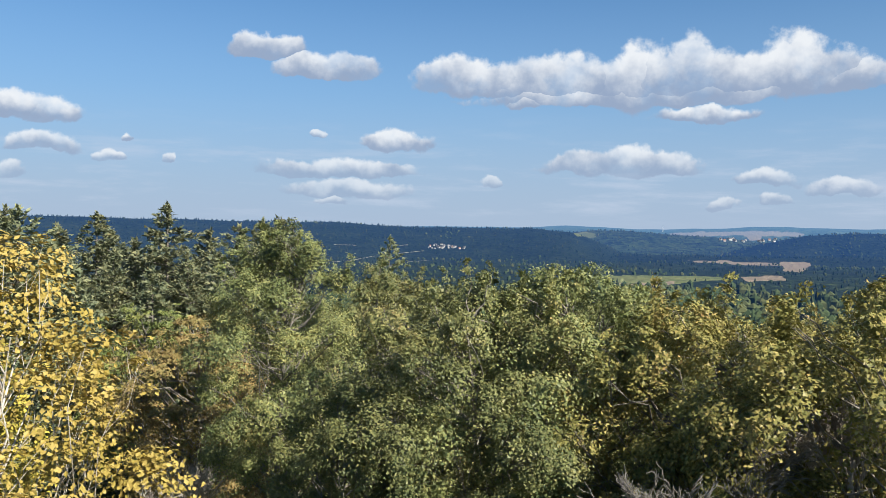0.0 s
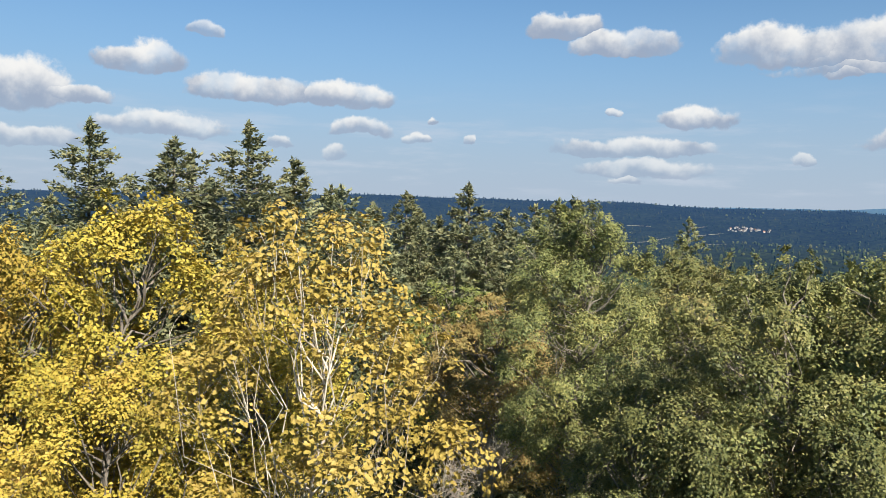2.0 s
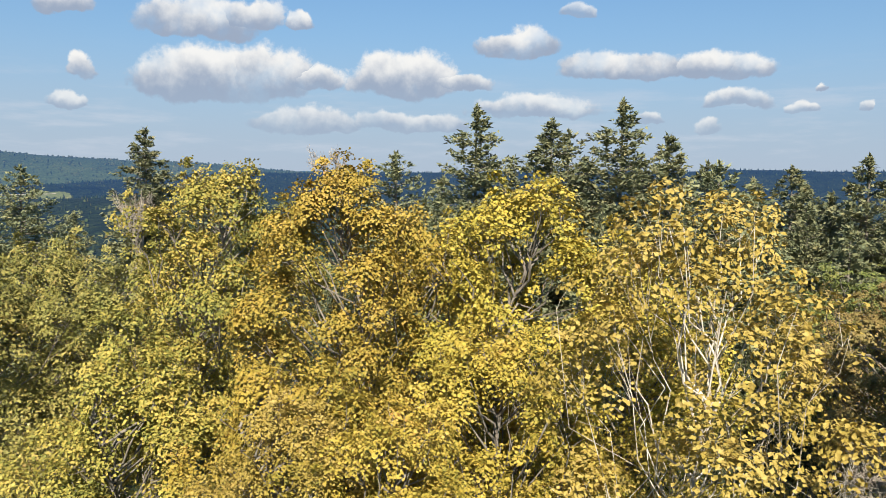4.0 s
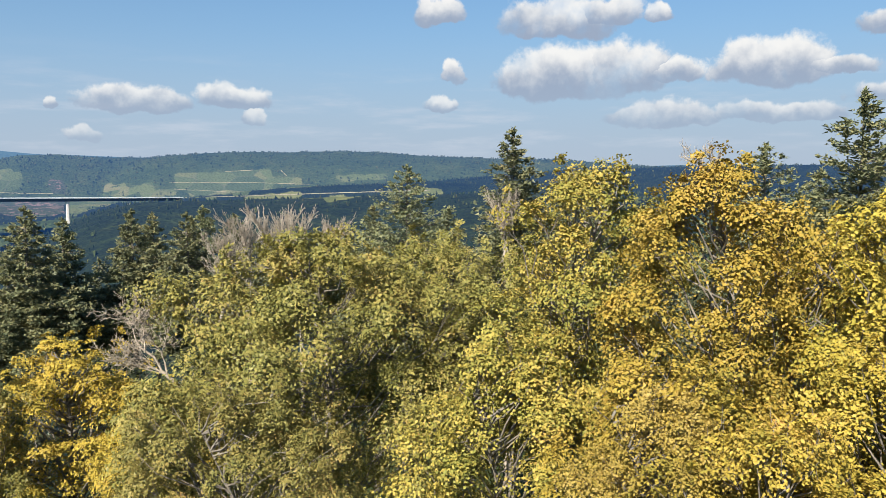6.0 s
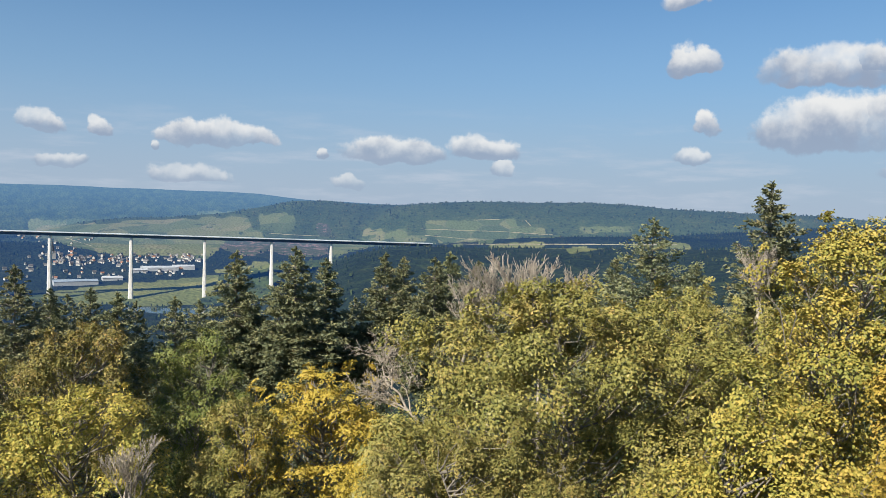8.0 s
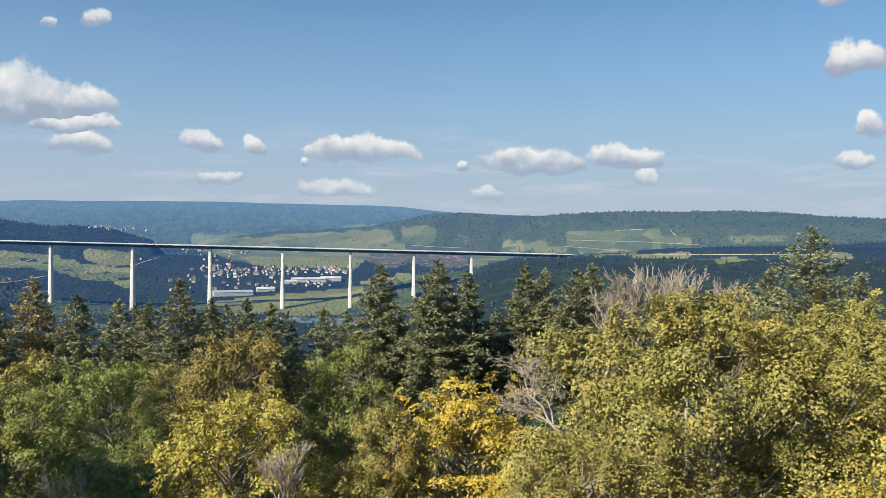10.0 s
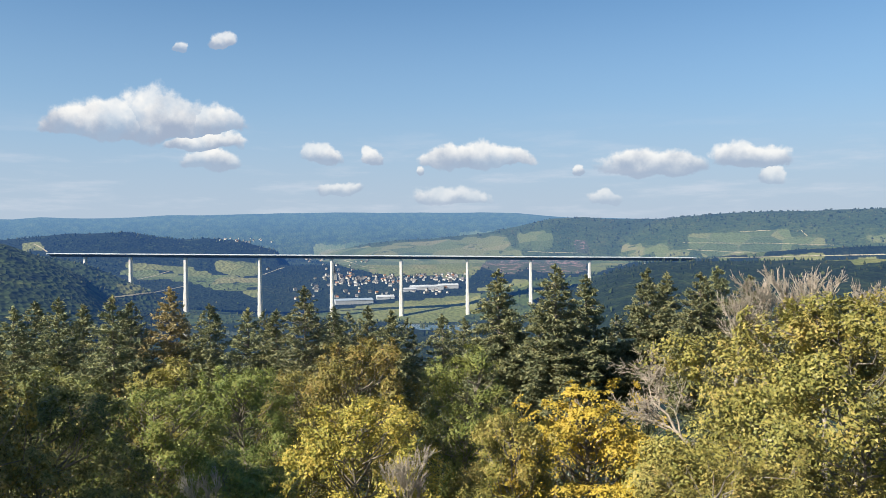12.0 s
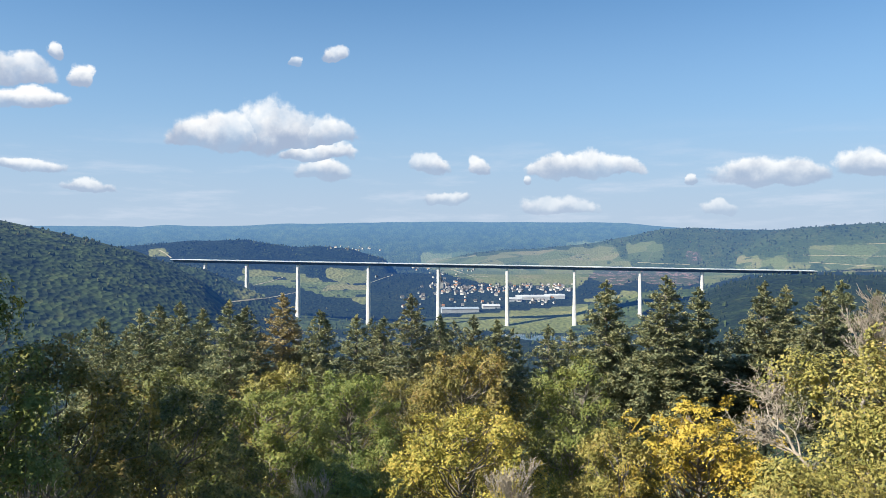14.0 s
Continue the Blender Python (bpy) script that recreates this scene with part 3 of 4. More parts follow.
# open land among the woods: kind (1 vineyard, 2 stubble, 3 meadow, 4 rock) and its corners in azimuth and height (degrees)
OPEN_VALLEY = [
    (3, [(126.6, -1.63), (124.2, -1.79), (121.3, -2.12), (120.4, -2.52), (122.0, -2.41), (124.6, -2.12)]),
    (3, [(120.5, -1.68), (117.7, -1.61), (117.5, -2.51), (118.7, -2.64), (120.2, -2.30)]),
    (1, [(126.6, -2.15), (124.2, -2.24), (121.7, -2.53), (120.2, -2.53), (117.5, -2.70), (117.5, -3.40), (120.2, -3.60), (122.4, -2.78), (125.3, -2.70)]),
    (3, [(127.2, -3.24), (125.8, -2.91), (124.5, -3.36), (126.0, -3.62)]),
    (3, [(118.7, -3.64), (117.4, -3.48), (117.5, -4.06), (118.3, -3.96)]),
    (3, [(132.2, -0.42), (131.6, -0.18), (131.0, -0.26), (130.6, -0.77), (131.8, -0.61)]),
]
OPEN_SLOPE = [
    (1, [(114.0, -1.00), (110.1, -0.74), (106.2, -0.39), (103.8, -0.26), (100.7, 0.06), (100.0, -0.77), (99.3, -1.49), (114.1, -1.32)]),
    (1, [(114.4, -1.31), (112.5, -1.89), (109.0, -2.73), (103.0, -2.91), (102.1, -2.33), (101.8, -1.46)]),
    (1, [(99.7, 0.09), (97.0, 0.17), (97.2, -0.80), (98.3, -1.10), (99.3, -0.78)]),
    (4, [(101.8, -1.62), (94.8, -1.71), (94.8, -2.56), (96.4, -2.75), (99.1, -2.43), (100.3, -2.73), (102.1, -2.25)]),
    (4, [(95.7, -0.35), (94.6, -0.63), (94.8, -1.29), (95.6, -1.13)]),
    (1, [(92.6, -0.76), (88.6, -0.95), (87.7, -1.55), (92.6, -1.53)]),
    (1, [(94.7, -1.71), (90.8, -1.77), (92.6, -2.18), (94.5, -2.76)]),
]
OPEN_FLOOR = [
    (3, [(112.5, -5.03), (107.8, -4.64), (103.4, -4.21), (102.1, -3.98), (102.1, -4.88), (103.9, -6.05), (110.2, -5.97), (112.5, -5.42)]),
    (3, [(102.7, -3.70), (99.1, -3.13), (98.4, -3.45), (102.1, -3.90)]),
]
OPEN_PLATEAU = [
    (1, [(88.3, -0.07), (82.8, 0.17), (80.8, -0.33), (78.9, -0.74), (78.5, -0.96), (83.1, -1.18), (83.7, -1.47), (85.9, -1.50), (87.1, -1.34), (87.9, -1.09)]),
    (1, [(78.5, -0.45), (77.4, -0.07), (74.1, -0.13), (73.7, -0.42), (75.2, -0.62)]),
    (3, [(87.7, -1.63), (83.5, -1.62), (78.1, -1.49), (70.1, -1.24), (70.1, -1.42), (78.1, -1.83), (85.1, -1.79)]),
    (3, [(78.5, -1.73), (75.5, -1.70), (78.1, -2.11)]),
]
OPEN_NORTH = [
    (3, [(-9.0, -2.82), (-18.7, -2.62), (-18.5, -2.85), (-14.5, -3.32), (-9.2, -3.16)]),
    (2, [(-11.7, -3.29), (-16.3, -3.00), (-14.5, -3.48), (-12.6, -3.69)]),
    (2, [(-22.3, -1.55), (-24.0, -1.61), (-23.6, -2.20), (-22.6, -2.16)]),
    (2, [(-16.5, -1.56), (-22.1, -1.59), (-22.3, -1.81), (-17.4, -1.72)]),
    (2, [(-19.8, -2.62), (-22.6, -2.42), (-22.5, -2.75), (-20.2, -2.87)]),
    (3, [(-22.5, -3.88), (-23.5, -4.20), (-24.1, -4.71), (-23.0, -4.51)]),
    (3, [(-22.7, -5.76), (-23.9, -5.55), (-23.9, -6.48), (-22.9, -6.36)]),
    (2, [(-14.4, 0.27), (-19.5, 0.38), (-24.2, 0.30), (-20.5, -0.01), (-15.5, 0.10)]),
    (3, [(-9.1, 0.11), (-10.3, 0.21), (-10.3, -0.06), (-9.2, -0.16)]),
]


def inside_of(corners, a, e):
    hit = np.zeros(a.shape, bool)
    for (a0, e0), (a1, e1) in zip(corners, corners[1:] + corners[:1]):
        if e0 != e1:
            hit ^= ((e0 > e) != (e1 > e)) & (a < (a1 - a0) * (e - e0) / (e1 - e0) + a0)
    return hit


cover = np.zeros(A.shape + (4,), np.float32)
wob_a, wob_e = (lumps(X, Y, 90, 7) - 0.5) * 0.35, (lumps(X, Y, 70, 8) - 0.5) * 0.07
for kind, corners in OPEN_VALLEY + OPEN_SLOPE + OPEN_FLOOR + OPEN_PLATEAU + OPEN_NORTH:
    inside = (inside_of(corners, A + wob_a, EL + wob_e) & (R > 450)).astype(np.float32)
    cover *= (1 - inside)[..., None]
    cover[..., kind - 1] += inside
for _ in range(1):                                      # soft borders between the parcels
    cover = cover * 0.6 + (np.roll(cover, 1, 1) + np.roll(cover, -1, 1)) * 0.2
    cover[1:-1] = cover[1:-1] * 0.7 + (cover[:-2] + cover[2:]) * 0.15
nr, na = A.shape
verts = np.stack([X, Y, Z], -1).reshape(-1, 3)
i, j = np.meshgrid(np.arange(nr - 1), np.arange(na), indexing="ij")
jj = (j + 1) % na
faces = np.stack([i * na + j, (i + 1) * na + j, (i + 1) * na + jj, i * na + jj], -1).reshape(-1, 4)


def land_material():
    m, t, out = material("land")
    geo = t.nodes.new("ShaderNodeNewGeometry")
    at = t.nodes.new("ShaderNodeAttribute")
    at.attribute_name = "cover"
    sep = t.nodes.new("ShaderNodeSeparateColor")
    link(t, at.outputs["Color"], sep.inputs[0])
    pos = geo.outputs["Position"]
    n_tree = node(t, "ShaderNodeTexVoronoi", Scale=0.085)
    link(t, pos, n_tree.inputs["Vector"])
    n_big = noise_tex(t, 0.006, 5.0, 0.6, pos)
    n_mid = noise_tex(t, 0.03, 5.0, 0.6, pos)
    n_fine = noise_tex(t, 0.25, 4.0, 0.6, pos)
    kind = t.nodes.new("ShaderNodeAttribute")
    kind.attribute_name = "spruces"
    # the dark spruce ramp also carries cloud shade painted on the hills
    wood = ramp(t, maths(t, "MULTIPLY_ADD", n_big, 0.7, maths(t, "MULTIPLY", n_tree.outputs["Color"], 0.35)), [(0.25, (0.008, 0.016, 0.011)), (0.6, (0.019, 0.032, 0.015)), (0.85, (0.042, 0.052, 0.02))])
    leafy = ramp(t, maths(t, "MULTIPLY_ADD", n_big, 0.7, maths(t, "MULTIPLY", n_tree.outputs["Color"], 0.35)), [(0.25, (0.034, 0.056, 0.020)), (0.6, (0.070, 0.098, 0.030)), (0.85, (0.12, 0.13, 0.040))])
    wood = blend(t, remap(t, maths(t, "MULTIPLY_ADD", n_mid, 0.8, maths(t, "SUBTRACT", kind.outputs["Fac"], 0.4)), 0.35, 0.65), leafy, wood)
    parcel, border = node(t, "ShaderNodeTexVoronoi", Scale=0.0085), node(t, "ShaderNodeTexVoronoi", Scale=0.0085)
    border.feature = "DISTANCE_TO_EDGE"
    bent = t.nodes.new("ShaderNodeVectorMath")
    bent.operation = "MULTIPLY_ADD"
    link(t, noise_tex(t, 0.004, 2.0, 0.5, pos, "Color"), bent.inputs[0])
    bent.inputs[1].default_value = (90, 90, 90)
    link(t, pos, bent.inputs[2])
    link(t, bent.outputs[0], parcel.inputs["Vector"]), link(t, bent.outputs[0], border.inputs["Vector"])
    each = t.nodes.new("ShaderNodeSeparateColor")
    link(t, parcel.outputs["Color"], each.inputs[0])
    vine = ramp(t, maths(t, "MULTIPLY_ADD", n_mid, 0.35, maths(t, "MULTIPLY", each.outputs[0], 0.65)), [(0.15, (0.075, 0.105, 0.036)), (0.5, (0.130, 0.160, 0.052)), (0.75, (0.185, 0.190, 0.068)), (0.9, (0.24, 0.21, 0.10))])
    vine = blend(t, remap(t, border.outputs["Distance"], 0.012, 0.035, 0.25, 0.0), vine, (0.20, 0.19, 0.12))
    crop = blend(t, n_mid, (0.22, 0.165, 0.10), (0.33, 0.26, 0.165))
    mead = blend(t, maths(t, "MULTIPLY_ADD", n_mid, 0.5, maths(t, "MULTIPLY", each.outputs[1], 0.5)), (0.10, 0.130, 0.040), (0.23, 0.225, 0.075))
    rock = blend(t, remap(t, noise_tex(t, 0.03, 7.0, 0.75, pos), 0.50, 0.60), (0.07, 0.085, 0.038), (0.27, 0.18, 0.14))
    ragged = maths(t, "MULTIPLY_ADD", noise_tex(t, 0.02, 6.0, 0.65, pos), 0.85, -0.42)
    copse = remap(t, noise_tex(t, 0.010, 7.0, 0.7, pos), 0.60, 0.63)
    vine = blend(t, copse, vine, wood)

    def edge(value):
        return remap(t, maths(t, "ADD", value, ragged), 0.36, 0.50)
    col = blend(t, edge(sep.outputs[0]), wood, vine)
    col = blend(t, edge(sep.outputs[1]), col, crop)
    col = blend(t, edge(sep.outputs[2]), col, mead)
    col = blend(t, edge(at.outputs["Alpha"]), col, rock)
    col = blend(t, 1.0, col, (0.80, 0.79, 0.80), "MULTIPLY")
    p = node(t, "ShaderNodeBsdfPrincipled", Roughness=0.95, Specular_IOR_Level=0.1)
    link(t, col, p.inputs["Base Color"])
    b = node(t, "ShaderNodeBump", Strength=0.8, Distance=5.0)
    link(t, n_tree.outputs["Distance"], b.inputs["Height"])
    link(t, b.outputs[0], p.inputs["Normal"])
    # air light painted as blue emission, growing with distance towards the far backdrop of hills
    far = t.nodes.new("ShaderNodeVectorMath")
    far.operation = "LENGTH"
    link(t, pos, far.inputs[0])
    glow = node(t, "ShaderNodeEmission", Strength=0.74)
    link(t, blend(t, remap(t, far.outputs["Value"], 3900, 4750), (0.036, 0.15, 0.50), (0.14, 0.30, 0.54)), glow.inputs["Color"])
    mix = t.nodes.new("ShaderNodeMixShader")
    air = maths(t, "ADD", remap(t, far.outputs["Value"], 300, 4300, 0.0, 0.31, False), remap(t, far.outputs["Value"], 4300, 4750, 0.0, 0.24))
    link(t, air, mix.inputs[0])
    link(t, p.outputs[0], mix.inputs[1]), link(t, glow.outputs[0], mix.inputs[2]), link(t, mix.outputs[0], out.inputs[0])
    return m


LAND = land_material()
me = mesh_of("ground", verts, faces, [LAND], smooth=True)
attr = me.attributes.new("cover", "FLOAT_COLOR", "POINT")
attr.data.foreach_set("color", cover.reshape(-1))
kinds = me.attributes.new("spruces", "FLOAT", "POINT")
kinds.data.foreach_set("value", SHADE_SPRUCES.astype(np.float32).reshape(-1))
tagged(new("ground", me), "wooded hills, vineyards and fields round a river valley", "ground", kind="structure")


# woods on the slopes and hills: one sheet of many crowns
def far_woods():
    r = np.random.default_rng(9)
    n = 150000
    a = r.uniform(-33, 145, n)
    d = np.sqrt(r.uniform(0.007, 1.0, n)) * 4150
    d = np.where((r.random(n) < 0.3) & (a < 25), r.uniform(90, 1100, n), d)
    col, row = np.searchsorted(azs[:FRONT], a) - 1, np.searchsorted(rads, d) - 1
    row = np.clip(row, 0, len(rads) - 2)
    open_land = cover[row, col].sum(-1)
    el = np.degrees(np.arctan2(Z[row, col] - EYE, d))
    keep = (open_land < 0.3) & ((Z[row, col] > EYE - 185) | (r.random(n) < np.where(a > 97, 0.7, 0.25))) & ((el > -8.5) | (d < 400)) & (lumps(-np.sin(np.radians(a)) * d, np.cos(np.radians(a)) * d, 60, 21) > 0.22)
    a, d, row, col = a[keep][:33000], d[keep][:33000], row[keep][:33000], col[keep][:33000]
    z = Z[row, col] + (Z[row + 1, col] - Z[row, col]) * (d - rads[row]) / (rads[row + 1] - rads[row]) - 0.5
    n = len(a)
    x, y = -np.sin(np.radians(a)) * d, np.cos(np.radians(a)) * d
    tall = np.where(d < 350, r.uniform(12, 17, n), np.where(d < 1200, r.uniform(10, 16, n), np.where(d < 2400, r.uniform(4.5, 8.5, n), r.uniform(5, 9, n))))
    conifer = lumps(x, y, 220, 23) * 0.6 + SHADE_SPRUCES[row, col] * 0.8 + r.normal(size=n) * 0.12 > 0.72
    wide = np.where(conifer, tall * 0.26, tall * 0.46) * r.uniform(0.8, 1.25, n)
    # ring heights and widths of a five-sided crown
    V = []
    for h_c, w_c, h_b, w_b in ((0.10, 1.0, 0.18, 0.85), (0.55, 0.62, 0.70, 0.80)):
        hh = np.where(conifer, h_c, h_b) * tall
        ww = np.where(conifer, w_c, w_b) * wide
        for k in range(5):
            t = 2 * np.pi * k / 5 + a
            j = r.uniform(0.75, 1.25, n)
            V.append(np.stack([x + np.cos(t) * ww * j, y + np.sin(t) * ww * j, z + hh], 1))
    V.append(np.stack([x, y, z + tall], 1))
    V = np.stack(V, 1).reshape(-1, 3)
    q = np.arange(n)[:, None] * 11
    F = []
    for ring in (0,):
        for k in range(5):
            b, c = ring + k, ring + (k + 1) % 5
            F += [q + [b, c, c + 5], q + [b, c + 5, b + 5]]
    for k in range(5):
        F.append(q + [5 + k, 5 + (k + 1) % 5, 10])
    return V, np.concatenate(F), np.repeat(conifer.astype(np.float32), 11)


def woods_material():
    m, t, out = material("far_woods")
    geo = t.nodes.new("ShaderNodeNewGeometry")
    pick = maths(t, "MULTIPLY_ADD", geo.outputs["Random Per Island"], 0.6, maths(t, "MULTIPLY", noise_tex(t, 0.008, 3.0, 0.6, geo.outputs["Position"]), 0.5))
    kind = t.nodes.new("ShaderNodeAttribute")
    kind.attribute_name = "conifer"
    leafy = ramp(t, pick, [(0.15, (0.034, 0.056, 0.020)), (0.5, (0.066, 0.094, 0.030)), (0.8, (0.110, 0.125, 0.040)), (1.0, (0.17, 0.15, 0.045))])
    # darker ramp for conifers, with cloud shade put into the crowns' colour
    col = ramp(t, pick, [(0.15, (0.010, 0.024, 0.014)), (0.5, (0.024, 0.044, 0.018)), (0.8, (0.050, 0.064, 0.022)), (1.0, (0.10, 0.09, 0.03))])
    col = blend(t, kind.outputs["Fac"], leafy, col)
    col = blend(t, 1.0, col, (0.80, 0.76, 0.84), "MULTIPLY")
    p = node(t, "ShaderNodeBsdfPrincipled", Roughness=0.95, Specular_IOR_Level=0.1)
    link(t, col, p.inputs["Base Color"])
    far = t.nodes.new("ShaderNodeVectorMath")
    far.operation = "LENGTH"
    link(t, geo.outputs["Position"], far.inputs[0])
    # distance haze painted on the crowns as blue emission
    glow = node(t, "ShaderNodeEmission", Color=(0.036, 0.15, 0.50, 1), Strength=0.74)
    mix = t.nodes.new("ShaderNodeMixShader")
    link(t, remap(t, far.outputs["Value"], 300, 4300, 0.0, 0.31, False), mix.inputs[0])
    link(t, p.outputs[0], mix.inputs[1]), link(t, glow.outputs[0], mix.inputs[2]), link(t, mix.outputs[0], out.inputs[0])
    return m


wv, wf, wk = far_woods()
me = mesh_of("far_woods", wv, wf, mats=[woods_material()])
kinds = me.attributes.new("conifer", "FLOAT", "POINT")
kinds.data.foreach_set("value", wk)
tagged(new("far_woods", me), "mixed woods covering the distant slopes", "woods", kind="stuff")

# ---------------------------------------------------------------- the viaduct
CONCRETE = rough_material("concrete", (0.54, 0.52, 0.49), (0.70, 0.68, 0.64), 0.12, 0.8, 0.05)
GIRDER_BLUE = rough_material("girder_paint", (0.06, 0.11, 0.20), (0.08, 0.14, 0.25), 0.05, 0.45, 0.02)
PARAPET = rough_material("parapet_paint", (0.42, 0.47, 0.52), (0.55, 0.60, 0.65), 0.08, 0.5, 0.02)
END_L, END_R = Vector(polar(130.5, 2300, EYE - 36.0)), Vector(polar(87.74, 2130, EYE - 62.0))
ALONG = END_R - END_L
viaduct = tagged(new("viaduct"), "long motorway viaduct with a blue girder on tall pale piers", "bridge")
viaduct.matrix_world = Matrix.Translation(END_L)
flat = Vector((ALONG.x, ALONG.y, 0)).normalized()
across = Vector((flat.y, -flat.x, 0))
if across.dot(Vector(polar(108, 1))) > 0:
    across = -across               # towards the tower


def swept(name, profile, mat, parent, steps=24, label=""):
    """A beam of constant section (offset across, height) along the deck."""
    V, F, n = [], [], len(profile)
    for k in range(steps + 1):
        c = ALONG * (k / steps)
        for o, h in profile:
            V.append(c + across * o + Vector((0, 0, h)))
    for k in range(steps):
        for q in range(n):
            F.append((k * n + q, k * n + (q + 1) % n, (k + 1) * n + (q + 1) % n, (k + 1) * n + q))
    me = bpy.data.meshes.new(name)
    me.from_pydata(V, [], F + [tuple(range(n)), tuple(range(steps * n, steps * n + n))])
    me.materials.append(mat)
    return part(name, me, parent, label)


swept("girder", [(6.0, -1.2), (4.2, -7.6), (-4.2, -7.6), (-6.0, -1.2)], GIRDER_BLUE, viaduct, label="dark blue steel box girder")
swept("deck_slab", [(14.5, 0.0), (14.5, -0.6), (6.0, -1.19), (-6.0, -1.19), (-14.5, -0.6), (-14.5, 0.0)], CONCRETE, viaduct)
swept("parapet", [(14.5, 0.004), (14.8, 0.004), (14.8, 1.5), (14.5, 1.5)], PARAPET, viaduct)
swept("parapet", [(-14.5, 0.004), (-14.8, 0.004), (-14.8, 1.5), (-14.5, 1.5)], PARAPET, viaduct)
for az in (128.42, 125.71, 122.28, 117.45, 112.57, 107.77, 103.14, 98.73, 94.70, 91.05):
    d = Vector((-math.sin(radians(az)), math.cos(radians(az))))
    # where the ray at this azimuth crosses the deck's line
    k = (END_L.x * d.y - END_L.y * d.x) / (ALONG.y * d.x - ALONG.x * d.y)
    c = ALONG * k
    w = END_L + c
    ground_z = float(land(np.array([az]), np.array([math.hypot(w.x, w.y)]))[0]) - 6 - END_L.z
    bm = bmesh.new()
    top, foot = c.z - 7.6, min(ground_z, c.z - 20)
    rings = []
    for s in np.linspace(0, 1, 9):
        z = top + (foot - top) * s
        fall = top - z
        half_l, half_w = 2.6 + 0.018 * fall + 0.8 * (1 - s) ** 8, 5.0 + 0.02 * fall
        rings.append([bm.verts.new(Vector((c.x, c.y, z)) + flat * (half_l * u) + across * (half_w * v)) for u, v in ((-1, -1), (-0.6, -1.15), (0.6, -1.15), (1, -1), (1, 1), (0.6, 1.15), (-0.6, 1.15), (-1, 1))])
    for a, b in zip(rings, rings[1:]):
        for q in range(8):
            bm.faces.new((a[q], a[(q + 1) % 8], b[(q + 1) % 8], b[q]))
    bm.faces.new(rings[0])
    me = bpy.data.meshes.new("pier")
    bm.to_mesh(me)
    bm.free()
    me.materials.append(CONCRETE)
    part("pier", me, viaduct, "slender pale concrete pier")

# ---------------------------------------------------------------- villages in the valley
PLASTER = rough_material("plaster", (0.34, 0.33, 0.31), (0.52, 0.50, 0.47), 0.4, 0.9, 0.05)
SLATE = rough_material("slate", (0.06, 0.065, 0.08), (0.13, 0.13, 0.15), 0.5, 0.6, 0.1)
TILE = rough_material("roof_tile", (0.20, 0.09, 0.06), (0.32, 0.16, 0.11), 0.5, 0.8, 0.1)
HALL_WHITE = rough_material("sheet_metal", (0.34, 0.36, 0.39), (0.45, 0.47, 0.49), 0.2, 0.45, 0.02)


def gable_meshes(w, d, h, rise, wall_mat, roof_mat):
    wall = bpy.data.meshes.new("wall")
    x, y = w / 2, d / 2
    wall.from_pydata([(-x, -y, -3), (x, -y, -3), (x, y, -3), (-x, y, -3), (-x, -y, h), (x, -y, h), (x, y, h), (-x, y, h), (-x, 0, h + rise), (x, 0, h + rise)], [],
                     [(0, 1, 5, 4), (2, 3, 7, 6), (1, 2, 6, 9, 5), (3, 0, 4, 8, 7), (3, 2, 1, 0)])
    wall.materials.append(wall_mat)
    e, k = 0.6, rise / y
    roof = bpy.data.meshes.new("roof")
    X, Y = x + e, y + e
    roof.from_pydata([(-X, -Y, h - e * k + 0.05), (X, -Y, h - e * k + 0.05), (X, 0, h + rise + 0.05), (-X, 0, h + rise + 0.05), (X, Y, h - e * k + 0.05), (-X, Y, h - e * k + 0.05),
                      (-X, -Y, h - e * k + 0.4), (X, -Y, h - e * k + 0.4), (X, 0, h + rise + 0.5), (-X, 0, h + rise + 0.5), (X, Y, h - e * k + 0.4), (-X, Y, h - e * k + 0.4)], [],
                     [(6, 7, 8, 9), (9, 8, 10, 11), (1, 0, 3, 2), (2, 3, 5, 4), (0, 1, 7, 6), (4, 5, 11, 10), (1, 2, 8, 7), (2, 4, 10, 8), (3, 0, 6, 9), (5, 3, 9, 11)])
    roof.materials.append(roof_mat)
    return wall, roof


def ground_at(az, r):
    """Height of the finished ground."""
    c = np.clip(np.searchsorted(azs[:FRONT], az) - 1, 0, FRONT - 2)
    q = np.clip(np.searchsorted(rads, r) - 1, 0, len(rads) - 2)
    u, v = (az - azs[c]) / (azs[c + 1] - azs[c]), (r - rads[q]) / (rads[q + 1] - rads[q])
    return (Z[q, c] * (1 - u) + Z[q, c + 1] * u) * (1 - v) + (Z[q + 1, c] * (1 - u) + Z[q + 1, c + 1] * u) * v


def surface(az, el, near=1500.0):
    """The place on the land that shows at this azimuth and height."""
    r = np.geomspace(near, 4800, 1500)
    z = ground_at(np.full(1500, az), r)
    hit = np.nonzero(np.degrees(np.arctan2(z - EYE, r)) >= el)[0]
    k = hit[0] if len(hit) else 1200
    return Vector(polar(az, r[k], float(z[k])))


def house(meshes, at, turn, label, group, kind="house", size=1.0):
    ob = new(kind)
    ob.matrix_basis = pose(at.x, at.y, at.z, 0, 0, turn) @ Matrix.Scale(size, 4)
    tagged(ob, label, kind, group)
    part("wall", meshes[0], ob)
    part("roof", meshes[1], ob)
    return ob


